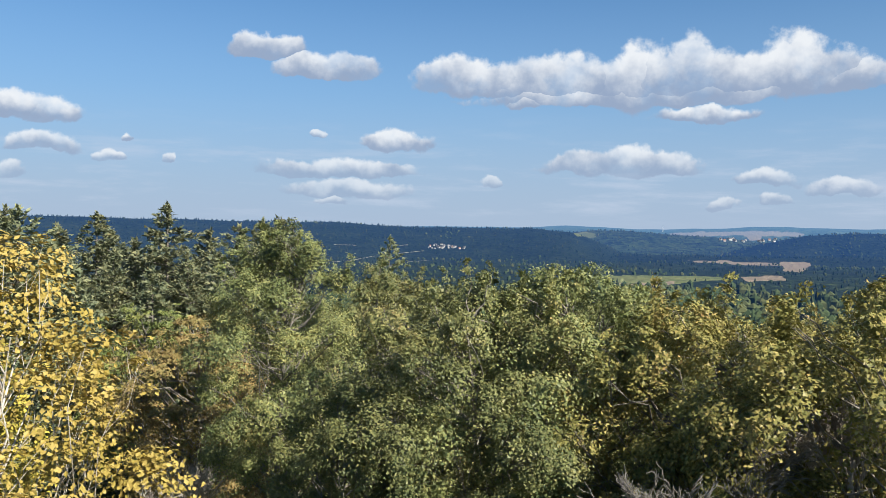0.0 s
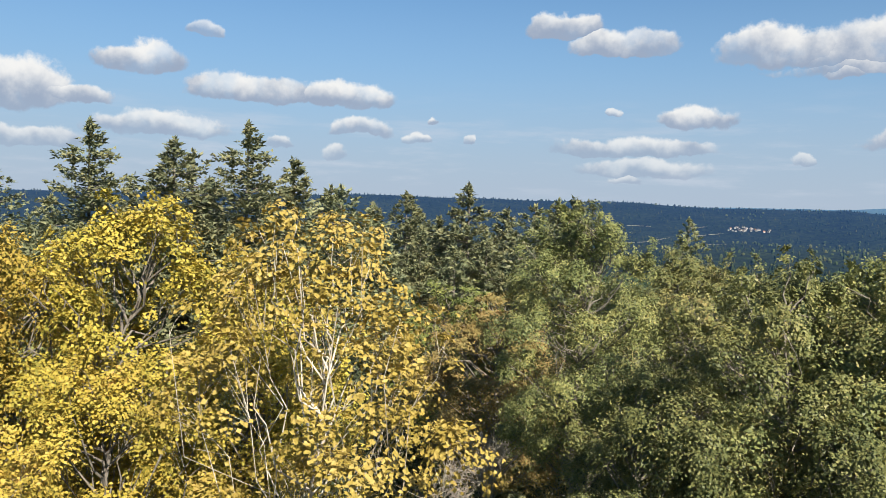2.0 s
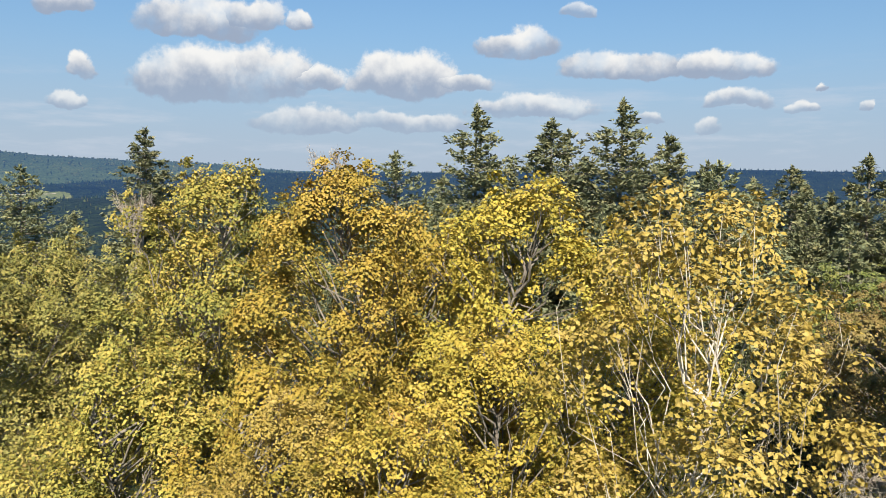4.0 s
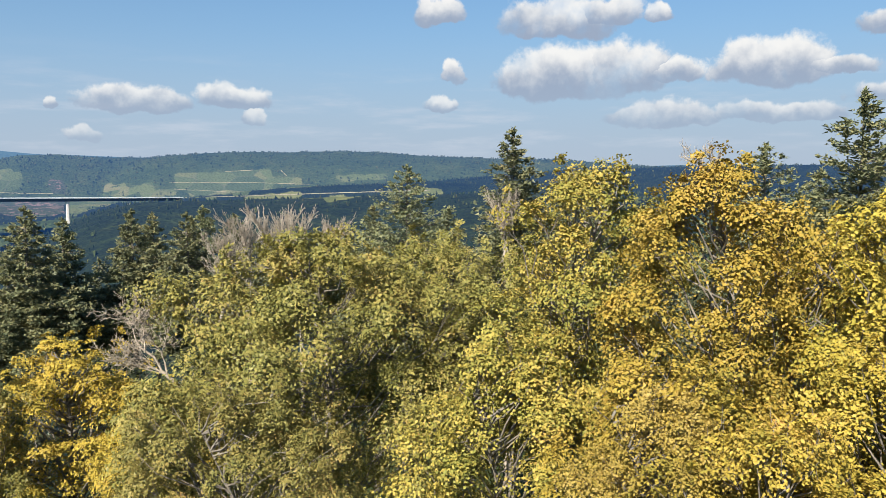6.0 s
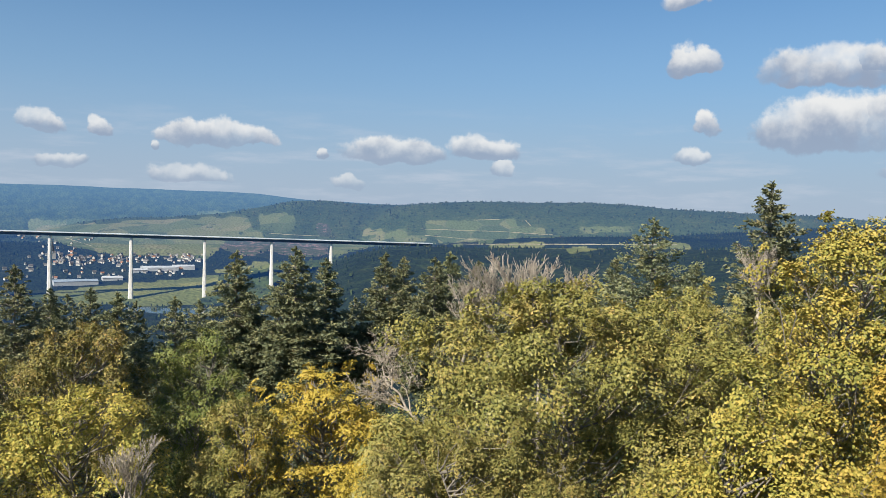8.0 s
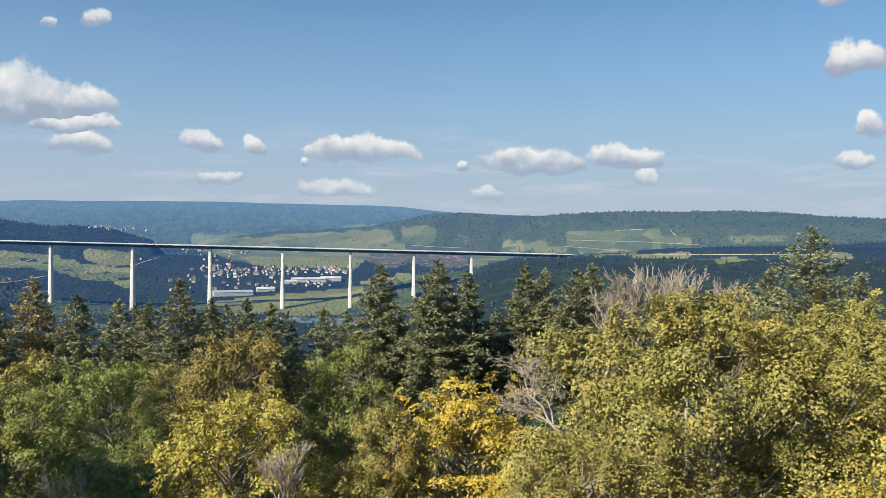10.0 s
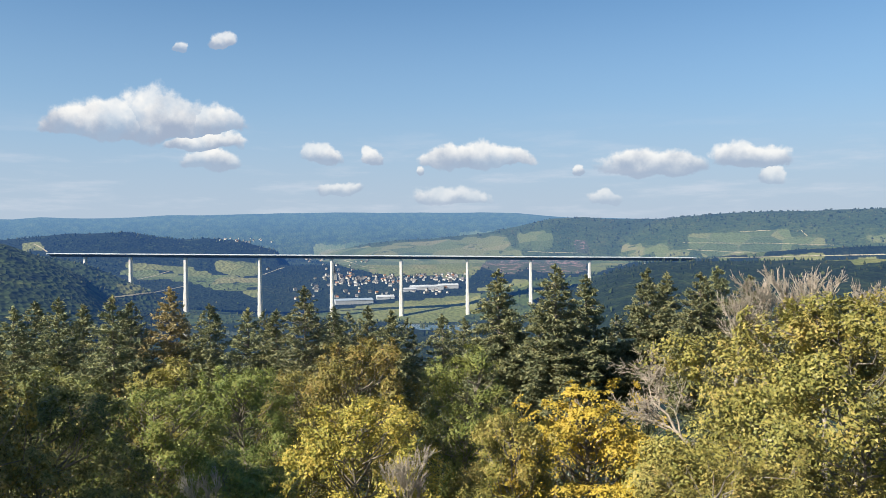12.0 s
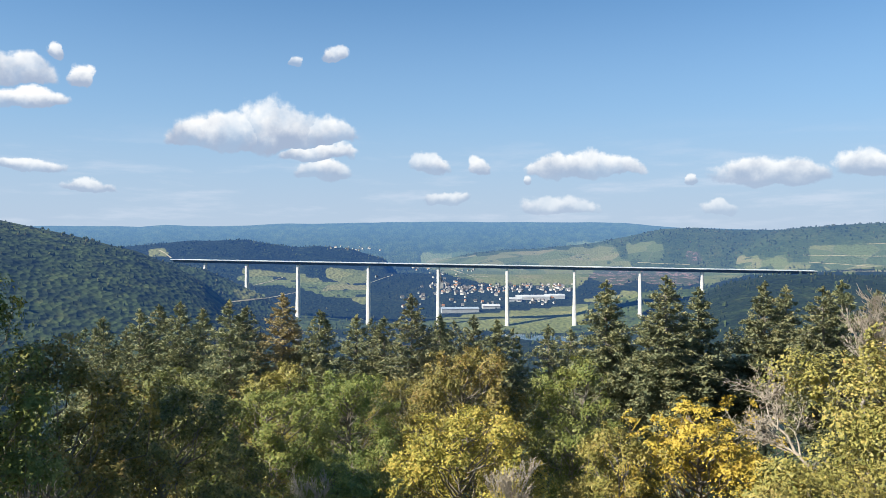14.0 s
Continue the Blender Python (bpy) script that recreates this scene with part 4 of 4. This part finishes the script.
hr = random.Random(8)
HALL_GREY = rough_material("grey_sheet_metal", (0.20, 0.25, 0.31), (0.28, 0.33, 0.39), 0.2, 0.45, 0.02)
small = [gable_meshes(w, d, h, g, PLASTER, m) for w, d, h, g, m in ((11, 8, 5, 4.5, SLATE), (13, 9, 5, 4.5, SLATE), (10, 8, 5, 4, TILE), (15, 9, 6, 5, SLATE), (12, 8, 5, 4.5, SLATE))]
for k in range(200):
    if k < 120:                                     # the street under the vineyards
        u = hr.random()
        a, e = 103.3 + 9.0 * u, hr.uniform(-3.25, -2.72) - 0.1 * u
    elif k < 150:                                   # round the church
        a, e = hr.gauss(112.2, 0.7), hr.uniform(-3.4, -2.3)
    else:                                           # scattered towards the river
        a, e = hr.uniform(104.5, 115.5), hr.uniform(-4.3, -3.3)
    house(small[k % 5], surface(a, e, 2300), hr.uniform(0, 180), "pale plastered house with a dark gabled roof", "houses of the valley town", size=hr.uniform(0.6, 0.85))
for k in range(30):
    house(small[k % 5], surface(hr.gauss(0.1, 0.75), hr.uniform(-1.15, -0.85), 1200), hr.uniform(0, 180), "small white house of a hillside village", "houses of the hillside village", size=hr.uniform(0.4, 0.6))
for k in range(16):
    house(small[k % 5], surface(hr.uniform(110, 117), hr.uniform(-2.3, -1.5), 2300), hr.uniform(0, 180), "white house among the vineyards", "houses among the vineyards", size=0.8)
for a, e, w, d, h, m in ((106.0, -3.70, 100, 34, 7, HALL_WHITE), (104.5, -3.62, 60, 30, 7, HALL_WHITE), (107.3, -3.85, 45, 24, 6, HALL_WHITE), (111.1, -4.60, 105, 45, 8, HALL_GREY), (108.9, -4.35, 50, 25, 6, HALL_WHITE), (106.6, -1.62, 40, 12, 5, HALL_WHITE)):
    house(gable_meshes(w, d, h, 4, HALL_WHITE, m), surface(a, e, 2300), a + 8, "long industrial hall with a pale sheet-metal roof" if m == HALL_WHITE else "long industrial hall with a grey-blue roof", "industrial halls", "hall")
for k in range(16):
    house(small[k % 5], surface(hr.gauss(118.6, 0.9), hr.uniform(-0.35, -0.08), 2300), hr.uniform(0, 180), "white house of a village behind the hill", "houses of the far village", size=0.7)
for k in range(14):
    house(small[k % 5], surface(hr.uniform(-22.5, -18.5), hr.uniform(-0.32, -0.12), 3300), hr.uniform(0, 180), "pale house of a village on the northern plateau", "houses on the plateau")
church = house(gable_meshes(26, 13, 12, 8, PLASTER, SLATE), surface(112.4, -2.95, 2300), 30, "village church with a slate spire", "", "church")
bm = bmesh.new()
bmesh.ops.create_cone(bm, cap_ends=True, segments=4, radius1=5.0, radius2=5.0, depth=36, matrix=Matrix.Translation((-14, 0, 12)))
bmesh.ops.create_cone(bm, cap_ends=True, segments=8, radius1=5.4, radius2=0.1, depth=22, matrix=Matrix.Translation((-14, 0, 41)))
me = bpy.data.meshes.new("tower")
bm.to_mesh(me)
bm.free()
me.materials.append(SLATE)
part("tower", me, church)

# farm tracks and roads drawn over the land: width and way in azimuth and height (degrees)
GRAVEL = rough_material("gravel", (0.20, 0.19, 0.15), (0.31, 0.28, 0.23), 0.2, 0.95, 0.05)
TRACKS = [
    (5, [(130.6, -0.81), (131.0, -0.48), (131.4, -0.26)]),
    (4, [(126.8, -3.81), (124.2, -3.56), (122.1, -3.17)]),
    (4, [(125.3, -2.70), (124.2, -2.47), (123.2, -2.15)]),
    (4, [(117.3, -2.59), (115.6, -2.00)]),
    (4, [(111.7, -1.67), (110.1, -2.20), (109.0, -2.18)]),
    (4, [(98.9, -1.18), (97.2, -1.27), (95.3, -1.32)]),
]
TRACKS_PLATEAU = [
    (3, [(88.5, -0.67), (85.9, -0.71), (82.8, -0.74), (78.9, -0.89)]),
    (3, [(88.2, -1.13), (85.9, -1.26), (83.7, -1.43)]),
    (4, [(87.5, -1.70), (83.9, -1.64), (75.9, -1.45), (70.4, -1.32)]),
    (4, [(81.2, 0.09), (80.8, -0.33)]),
    (4, [(84.9, 0.03), (82.8, 0.13)]),
]
TRACKS_NORTH = [
    (5, [(9.0, -2.28), (6.5, -2.06), (4.7, -1.68)]),
    (5, [(3.4, -1.55), (1.2, -1.28)]),
    (5, [(7.7, -0.97), (5.9, -0.99)]),
    (5, [(2.5, -2.09), (1.0, -1.98)]),
    (5, [(3.8, -1.00), (2.4, -0.90)]),
    (6, [(-21.9, -5.77), (-22.9, -5.61), (-23.7, -5.48)]),
]
for width, way in TRACKS + TRACKS_PLATEAU + TRACKS_NORTH:
    line = []
    for (a0, e0), (a1, e1) in zip(way, way[1:]):
        line += [surface(a0 + (a1 - a0) * k / 10, e0 + (e1 - e0) * k / 10, 600 if a0 < -20 else 1500) for k in range(10)]
    line = [p for k, p in enumerate(line) if k == 0 or (p - line[k - 1]).length < 250]
    rim = []
    for k, p in enumerate(line):
        d = line[min(k + 1, len(line) - 1)] - line[max(k - 1, 0)]
        side = Vector((-d.y, d.x, 0)).normalized() * (width / 2)
        for q in (p - side, p + side):
            az, r = math.degrees(math.atan2(-q.x, q.y)), math.hypot(q.x, q.y)
            rim.append((q.x, q.y, float(ground_at(np.array([az]), np.array([r]))[0]) + 0.9))
    me = bpy.data.meshes.new("farm_track")
    me.from_pydata(rim, [], [(2 * k, 2 * k + 1, 2 * k + 3, 2 * k + 2) for k in range(len(line) - 1)])
    me.materials.append(GRAVEL)
    tagged(new("road", me), "pale gravel farm track across the slope", "road", kind="structure")

# the river bends through the valley
WATER = rough_material("water", (0.03, 0.05, 0.06), (0.05, 0.075, 0.085), 0.02, 0.08, 0.03)
bank = [(a, 1875 + 40 * math.sin(a * 0.35)) for a in np.arange(100, 126.5, 0.5)]
rv = [polar(a, r + o, EYE - 207.2) for a, r in bank for o in (-55, 55)]
me = bpy.data.meshes.new("river")
me.from_pydata(rv, [], [(2 * k, 2 * k + 1, 2 * k + 3, 2 * k + 2) for k in range(len(bank) - 1)])
me.materials.append(WATER)
tagged(new("water", me), "slow grey-blue river in the valley", "river", kind="structure")
STEEL = rough_material("mast_steel", (0.55, 0.55, 0.55), (0.70, 0.70, 0.70), 0.2, 0.5, 0.02)
foot = surface(-14.9, 0.30, 3000)
bm = bmesh.new()
bmesh.ops.create_cone(bm, cap_ends=True, segments=8, radius1=2.4, radius2=0.8, depth=34, matrix=Matrix.Translation((0, 0, 15)))
me = bpy.data.meshes.new("radio_mast")
bm.to_mesh(me)
bm.free()
me.materials.append(STEEL)
mast = tagged(new("radio_mast", me), "thin pale mast on a far hill", "mast")
mast.location = foot

# ---------------------------------------------------------------- trees round the tower


def pattern(name, meshes, bark, leaf):
    return tree_pattern(name, meshes[0], bark, meshes[1], leaf)


oak_a = pattern("oak", broadleaf(11, 4.2, 6.5, 78, 20, 80, 0.070, 0.15, tips=30, girth=0.55, lobe=(0.12, 0.26), inner=0.10), BARK, OAK_LEAF)
oak_b = pattern("oak", broadleaf(12, 3.4, 6.5, 64, 18, 78, 0.068, 0.14, tips=26, girth=0.6, lobe=(0.12, 0.26), inner=0.08, low=1.65), BARK, OAK_LEAF)
oak_c = pattern("oak", broadleaf(16, 2.9, 7.0, 54, 17, 78, 0.070, 0.14, tips=26, girth=0.6, lobe=(0.12, 0.27)), BARK, OAK_LEAF)
oak_far = pattern("oak", broadleaf(13, 3.0, 6.0, 52, 13, 54, 0.092, 0.16, tips=16, girth=0.8, lobe=(0.13, 0.28)), BARK, OAK_LEAF)
oak_far_b = pattern("oak", broadleaf(17, 2.6, 6.4, 46, 13, 54, 0.092, 0.16, tips=12, girth=0.8, lobe=(0.13, 0.30), rise=(0.9, 1.5)), BARK, OAK_LEAF)
oak_low = pattern("oak", broadleaf(14, 3.2, 6.5, 26, 10, 22, 0.17, 0.2, tips=4, inner=0.2), BARK, SHADE_LEAF)
maple_a = pattern("maple", broadleaf(21, 2.4, 6.0, 60, 14, 54, 0.069, 0.135, tips=16, girth=0.6, inner=0.08, lobe=(0.12, 0.27), diamond=True, aspect=0.8, rise=(1.0, 1.8)), BARK, YELLOW_LEAF)
maple_b = pattern("maple", broadleaf(22, 2.1, 5.5, 54, 14, 54, 0.069, 0.135, tips=16, girth=0.6, inner=0.08, lobe=(0.12, 0.27), diamond=True, aspect=0.8, rise=(1.0, 1.8)), BARK, YELLOW_LEAF)
birch_p = pattern("birch", broadleaf(23, 2.3, 6.5, 60, 13, 32, 0.074, 0.13, openness=0.16, tips=18, girth=0.30, inner=0.05, diamond=True, aspect=0.8, rise=(1.6, 2.6)), PALE_BARK, GOLD_LEAF)
hornbeam_p = pattern("hornbeam", broadleaf(24, 3.0, 5.0, 64, 13, 58, 0.088, 0.16, layered=True, tips=20, aspect=0.7), BARK, YELLOW_LEAF)
spruce_a = pattern("spruce", spruce(31, 9.5, 2.5), BARK, NEEDLE)
spruce_b = pattern("spruce", spruce(32, 8.5, 2.1, thin=0.15), BARK, NEEDLE)
spruce_c = pattern("spruce", spruce(33, 9.5, 3.5, thin=0.05, ragged=0.26), BARK, NEEDLE)
spruce_d = pattern("spruce", spruce(35, 7.0, 2.0, 42), BARK, NEEDLE)
spruce_e = pattern("spruce", spruce(36, 6.6, 1.7, 40, thin=0.1), BARK, NEEDLE)
spruce_low = pattern("spruce", spruce(34, 12.0, 3.2, 44, 7, 100, twig=0.27), BARK, NEEDLE)
bare_a = tree_pattern("bare", bare_tree(41, 6.0, 0.38, 4, 5, rise=0.3), DEAD_BARK)
bare_b = tree_pattern("bare", bare_tree(42, 6.5, 0.32, 4, 5, rise=0.35), DEAD_BARK)
bare_c = tree_pattern("bare", bare_tree(44, 6.0, 0.45, 4, 5, trunk_r=0.08), BARK)
lean_p = tree_pattern("bare", bare_tree(43, 4.0, 0.6, 4, 5, (-0.9, 0.1), 0.07, 0.5, 0.05), DEAD_BARK)

# azimuth, distance, top over the eye, scale
YELLOW = [(40.5, 14.0, 0.0, 1.0), (52.8, 13.5, 0.25, 0.85), (61.0, 16.0, 0.2, 0.9), (55.9, 10.8, -2.3, 0.8), (43.0, 11.0, -2.0, 0.8), (47.0, 17.0, -0.9, 1.0), (33.5, 14.5, -1.2, 0.9), (66.5, 13.5, -2.6, 0.9), (49.0, 9.5, -2.6, 0.7)]
for k, (a, d, t, s) in enumerate(YELLOW):
    plant("maple", (maple_a, maple_b)[k % 2], a, d, t, s, "maple with golden-yellow autumn leaves and pale limbs" if k not in (2, 7) else "maple with leaves turning from green to yellow", leaf=LIME_LEAF if k in (2, 7) else None, group="yellow maples")
plant("birch", birch_p, 29.6, 10.4, -0.1, 1.0, "thin-leaved yellow tree with bare pale branches")
plant("maple", maple_b, 56.5, 10.0, -2.6, 0.55, "small maple with pale golden leaves", leaf=GOLD_LEAF)
OAKS = [(79.5, 17.5, -1.25, 1.0), (70.5, 19.0, -1.3, 0.8), (11.0, 16.0, 0.1, 0.69), (-1.5, 13.5, -0.6, 0.75), (-8.5, 14.5, -0.65, 0.85), (-17.7, 13.5, -0.8, 0.9), (-29.5, 12.0, -0.6, 0.9), (4.0, 20.0, -0.8, 0.9), (6.5, 13.5, -2.6, 0.66), (-24.0, 18.0, -1.6, 0.9),
        (-12.5, 20.0, -1.3, 0.9), (85.0, 14.0, -3.4, 0.7)]
for k, (a, d, t, s) in enumerate(OAKS):
    plant("oak", oak_c if s < 0.7 and a < 30 else (oak_a, oak_b)[k % 2], a, d, t, s * (0.92 if a < 30 else 1), "broad oak with olive-green leaves turning brown", leaf=OLIVE_LEAF if a > 60 or a < -15 else None, group="oaks round the tower", stretch=1.05 if a < 30 else 1.0)
# oak out of view, added to cast shade on the slope's oaks
plant("oak", oak_a, 160.0, 19.0, 6.0, 1.05, "unseen tall oak with olive-green leaves, added to shade the slope", group="oaks round the tower")
WEST = [(110.8, 30.0, -3.7, 0.9), (103.5, 31.0, -4.1, 0.9), (119.0, 29.0, -4.4, 0.8), (123.6, 35.0, -4.8, 0.9), (130.7, 20.0, -3.2, 0.9), (136.6, 17.0, -1.7, 0.9), (131.5, 25.0, -3.6, 0.9), (119.0, 18.0, -4.5, 0.7), (127.0, 29.0, -5.0, 0.9), (101.0, 24.0, -5.0, 0.8), (114.5, 35.0, -5.6, 0.9), (142.6, 14.0, -0.3, 0.7)]
for k, (a, d, t, s) in enumerate(WEST):
    plant("oak", (oak_far, oak_far_b)[k % 2], a, d, t, s * 0.9, "oak with dull green leaves on the slope", leaf=(OLIVE_LEAF, OAK_LEAF, GREEN_LEAF)[1 if k in (4, 6) else 2 if k in (1, 2, 7, 11) else 0], group="oaks on the slope", stretch=1.15)
plant("maple", oak_far, 123.8, 24.0, -4.1, 0.75, "fresh green broad-leaved tree", leaf=GREEN_LEAF)
plant("maple", oak_far, 111.0, 23.0, -4.5, 0.85, "broad-leaved tree turning yellow at its top", leaf=LIME_LEAF)
plant("hornbeam", hornbeam_p, 95.3, 26.0, -4.6, 1.0, "hornbeam with layered yellow branches", leaf=HORNBEAM_LEAF)
plant("hornbeam", hornbeam_p, 89.5, 20.0, -4.9, 0.6, "small hornbeam with yellow leaves", leaf=HORNBEAM_LEAF)
plant("hornbeam", hornbeam_p, 16.6, 22.0, -2.2, 0.8, "hornbeam with tan autumn leaves", leaf=TAN_LEAF)
plant("hornbeam", hornbeam_p, 19.8, 25.0, -2.3, 0.7, "hornbeam with layered green branches", leaf=GREEN_LEAF)
SPRUCE_WEST = [(132.5, 68, -4.85), (131.3, 75, -4.96), (130.0, 66, -4.21), (128.6, 72, -5.12), (126.8, 62, -3.89), (125.7, 70, -4.89), (123.3, 64, -3.59), (120.8, 62, -4.72), (118.3, 68, -5.63), (116.4, 66, -5.61), (114.5, 60, -3.51), (112.5, 68, -5.65), (110.2, 70, -5.88),
               (108.6, 64, -5.62), (105.0, 66, -6.30), (101.1, 62, -2.53), (97.2, 60, -2.06), (95.1, 64, -3.09), (91.0, 66, -2.65), (89.7, 72, -3.22), (87.6, 60, -2.68), (86.5, 66, -2.52), (84.5, 64, -3.05), (134.7, 70, -5.51), (103.5, 70, -6.94)]
for k, (a, d, t) in enumerate(SPRUCE_WEST):
    plant("spruce", ((spruce_d, spruce_e) if a < 102 else (spruce_a, spruce_b))[k % 2], a, d, t, 1.58, "tall dark green spruce", group="spruces on the slope", stretch=0.85, leaf=BROWN_NEEDLE if k == 6 else None)
SPRUCE_NORTH = [(49.1, 44, 1.35), (43.6, 38, 3.32), (38.5, 36, 2.59), (37.3, 40, 2.31), (33.8, 36, 3.38), (30.8, 39, 2.13), (28.2, 42, 0.92), (25.3, 46, 0.14), (23.0, 48, 0.85), (20.7, 44, -0.49), (18.7, 42, 1.25), (16.0, 46, 0.08), (14.1, 42, 0.26), (12.6, 40, 0.53), (11.5, 38, 0.64), (27.5, 36, 0.79), (20.7, 48, -0.80),
                (75.1, 55, -2.14), (72.8, 50, 0.45), (69.9, 60, -2.50), (65.5, 42, 2.23), (60.6, 60, 0.50)]
for k, (a, d, t) in enumerate(SPRUCE_NORTH):
    plant("spruce", (spruce_c, spruce_a, spruce_b)[k % 3], a, d, t, 1.45 if a > 50 else 1.8, "tall spruce with grey-green needles", group="spruces behind the maples", stretch=0.83)
BARE = [(83.8, 30, -1.2, 0.8), (81.9, 31, -1.0, 0.85), (80.3, 33, -1.2, 0.8), (85.3, 28, -1.7, 0.7), (78.6, 31, -1.5, 0.75), (17.1, 18, -4.6, 0.6), (-16.5, 9, -2.3, 0.5), (-19.8, 11, -2.0, 0.6), (-22.0, 12.5, -1.9, 0.5), (-26.5, 12, -1.8, 0.5), (-24.3, 12.2, -2.3, 0.45), (107.9, 20, -5.0, 0.5), (120.7, 16, -4.2, 0.35), (138.5, 13, -3.0, 0.5), (133.5, 16, -4.2, 0.5), (66.0, 40, -0.6, 0.9), (52.9, 15, 0.55, 0.3)]
for k, (a, d, t, s) in enumerate(BARE):
    plant("bare_tree", (bare_a, bare_b)[k % 2] if d >= 12 else bare_c, a, d, t, s, "leafless grey tree with fine twigs", group="leafless trees")
plant("bare_tree", lean_p, 88.2, 21.0, -2.7, 0.8, "dead tree with bleached branches leaning over", turn=90)
plant("bare_tree", lean_p, 21.6, 12.0, -3.5, 0.32, "dead branch with bleached twigs under the maples", turn=200)

# the spruce wood goes on behind the first row
SPRUCE_BEHIND = [(47, 42, -0.9), (45.8, 47, 0.2), (41.2, 42, 0.9), (40, 34, -0.6), (36, 42, 0.8), (35, 33, -1.2), (32.2, 40, 0.6), (29.4, 36, -0.6), (26.7, 40, -0.7), (24.4, 37, -1.4), (22, 42, -1.0), (19.6, 38, -1.5), (17.4, 40, -1.0), (15.2, 36, -1.2), (13.2, 36, -0.7)]
for k, (a, d, t) in enumerate(SPRUCE_BEHIND):
    plant("spruce", (spruce_a, spruce_low)[k % 2], a, d, t, 1.1, "spruce with grey-green needles in a dense stand", group="spruces behind the maples")
# lower trees that close the wood between the tall ones
fill = random.Random(6)
for k in range(34):
    a = -40 + 190 * (k + fill.random()) / 34
    north = a < 60
    d = fill.uniform(23, 33) if north else fill.uniform(34, 48)
    t = -0.175 * d if not north else fill.uniform(-4.6, -3.4)
    # most get darkened leaves that paint in the shade between the tall trees
    plant("oak", oak_low, a, d, t - (0 if north else 1.2), fill.uniform(0.8, 1.0), "one of the broad-leaved filler trees, most with shade painted into their leaves", leaf=(SHADE_LEAF, OAK_LEAF)[k % 5 == 0 and north], group="lower trees in the wood")
for k in range(30):
    a = 2 + 138 * (k + fill.random()) / 30
    d = fill.uniform(50, 62) if a < 70 else fill.uniform(72, 84)
    t = fill.uniform(-1.6, 0.2) if a < 50 else fill.uniform(-3.5, -2.0) if a < 70 else -0.090 * d + fill.uniform(-0.7, 0.7)
    plant("spruce", spruce_low, a, d, t, 1.0, "dark spruce standing farther back", group="spruces farther back")
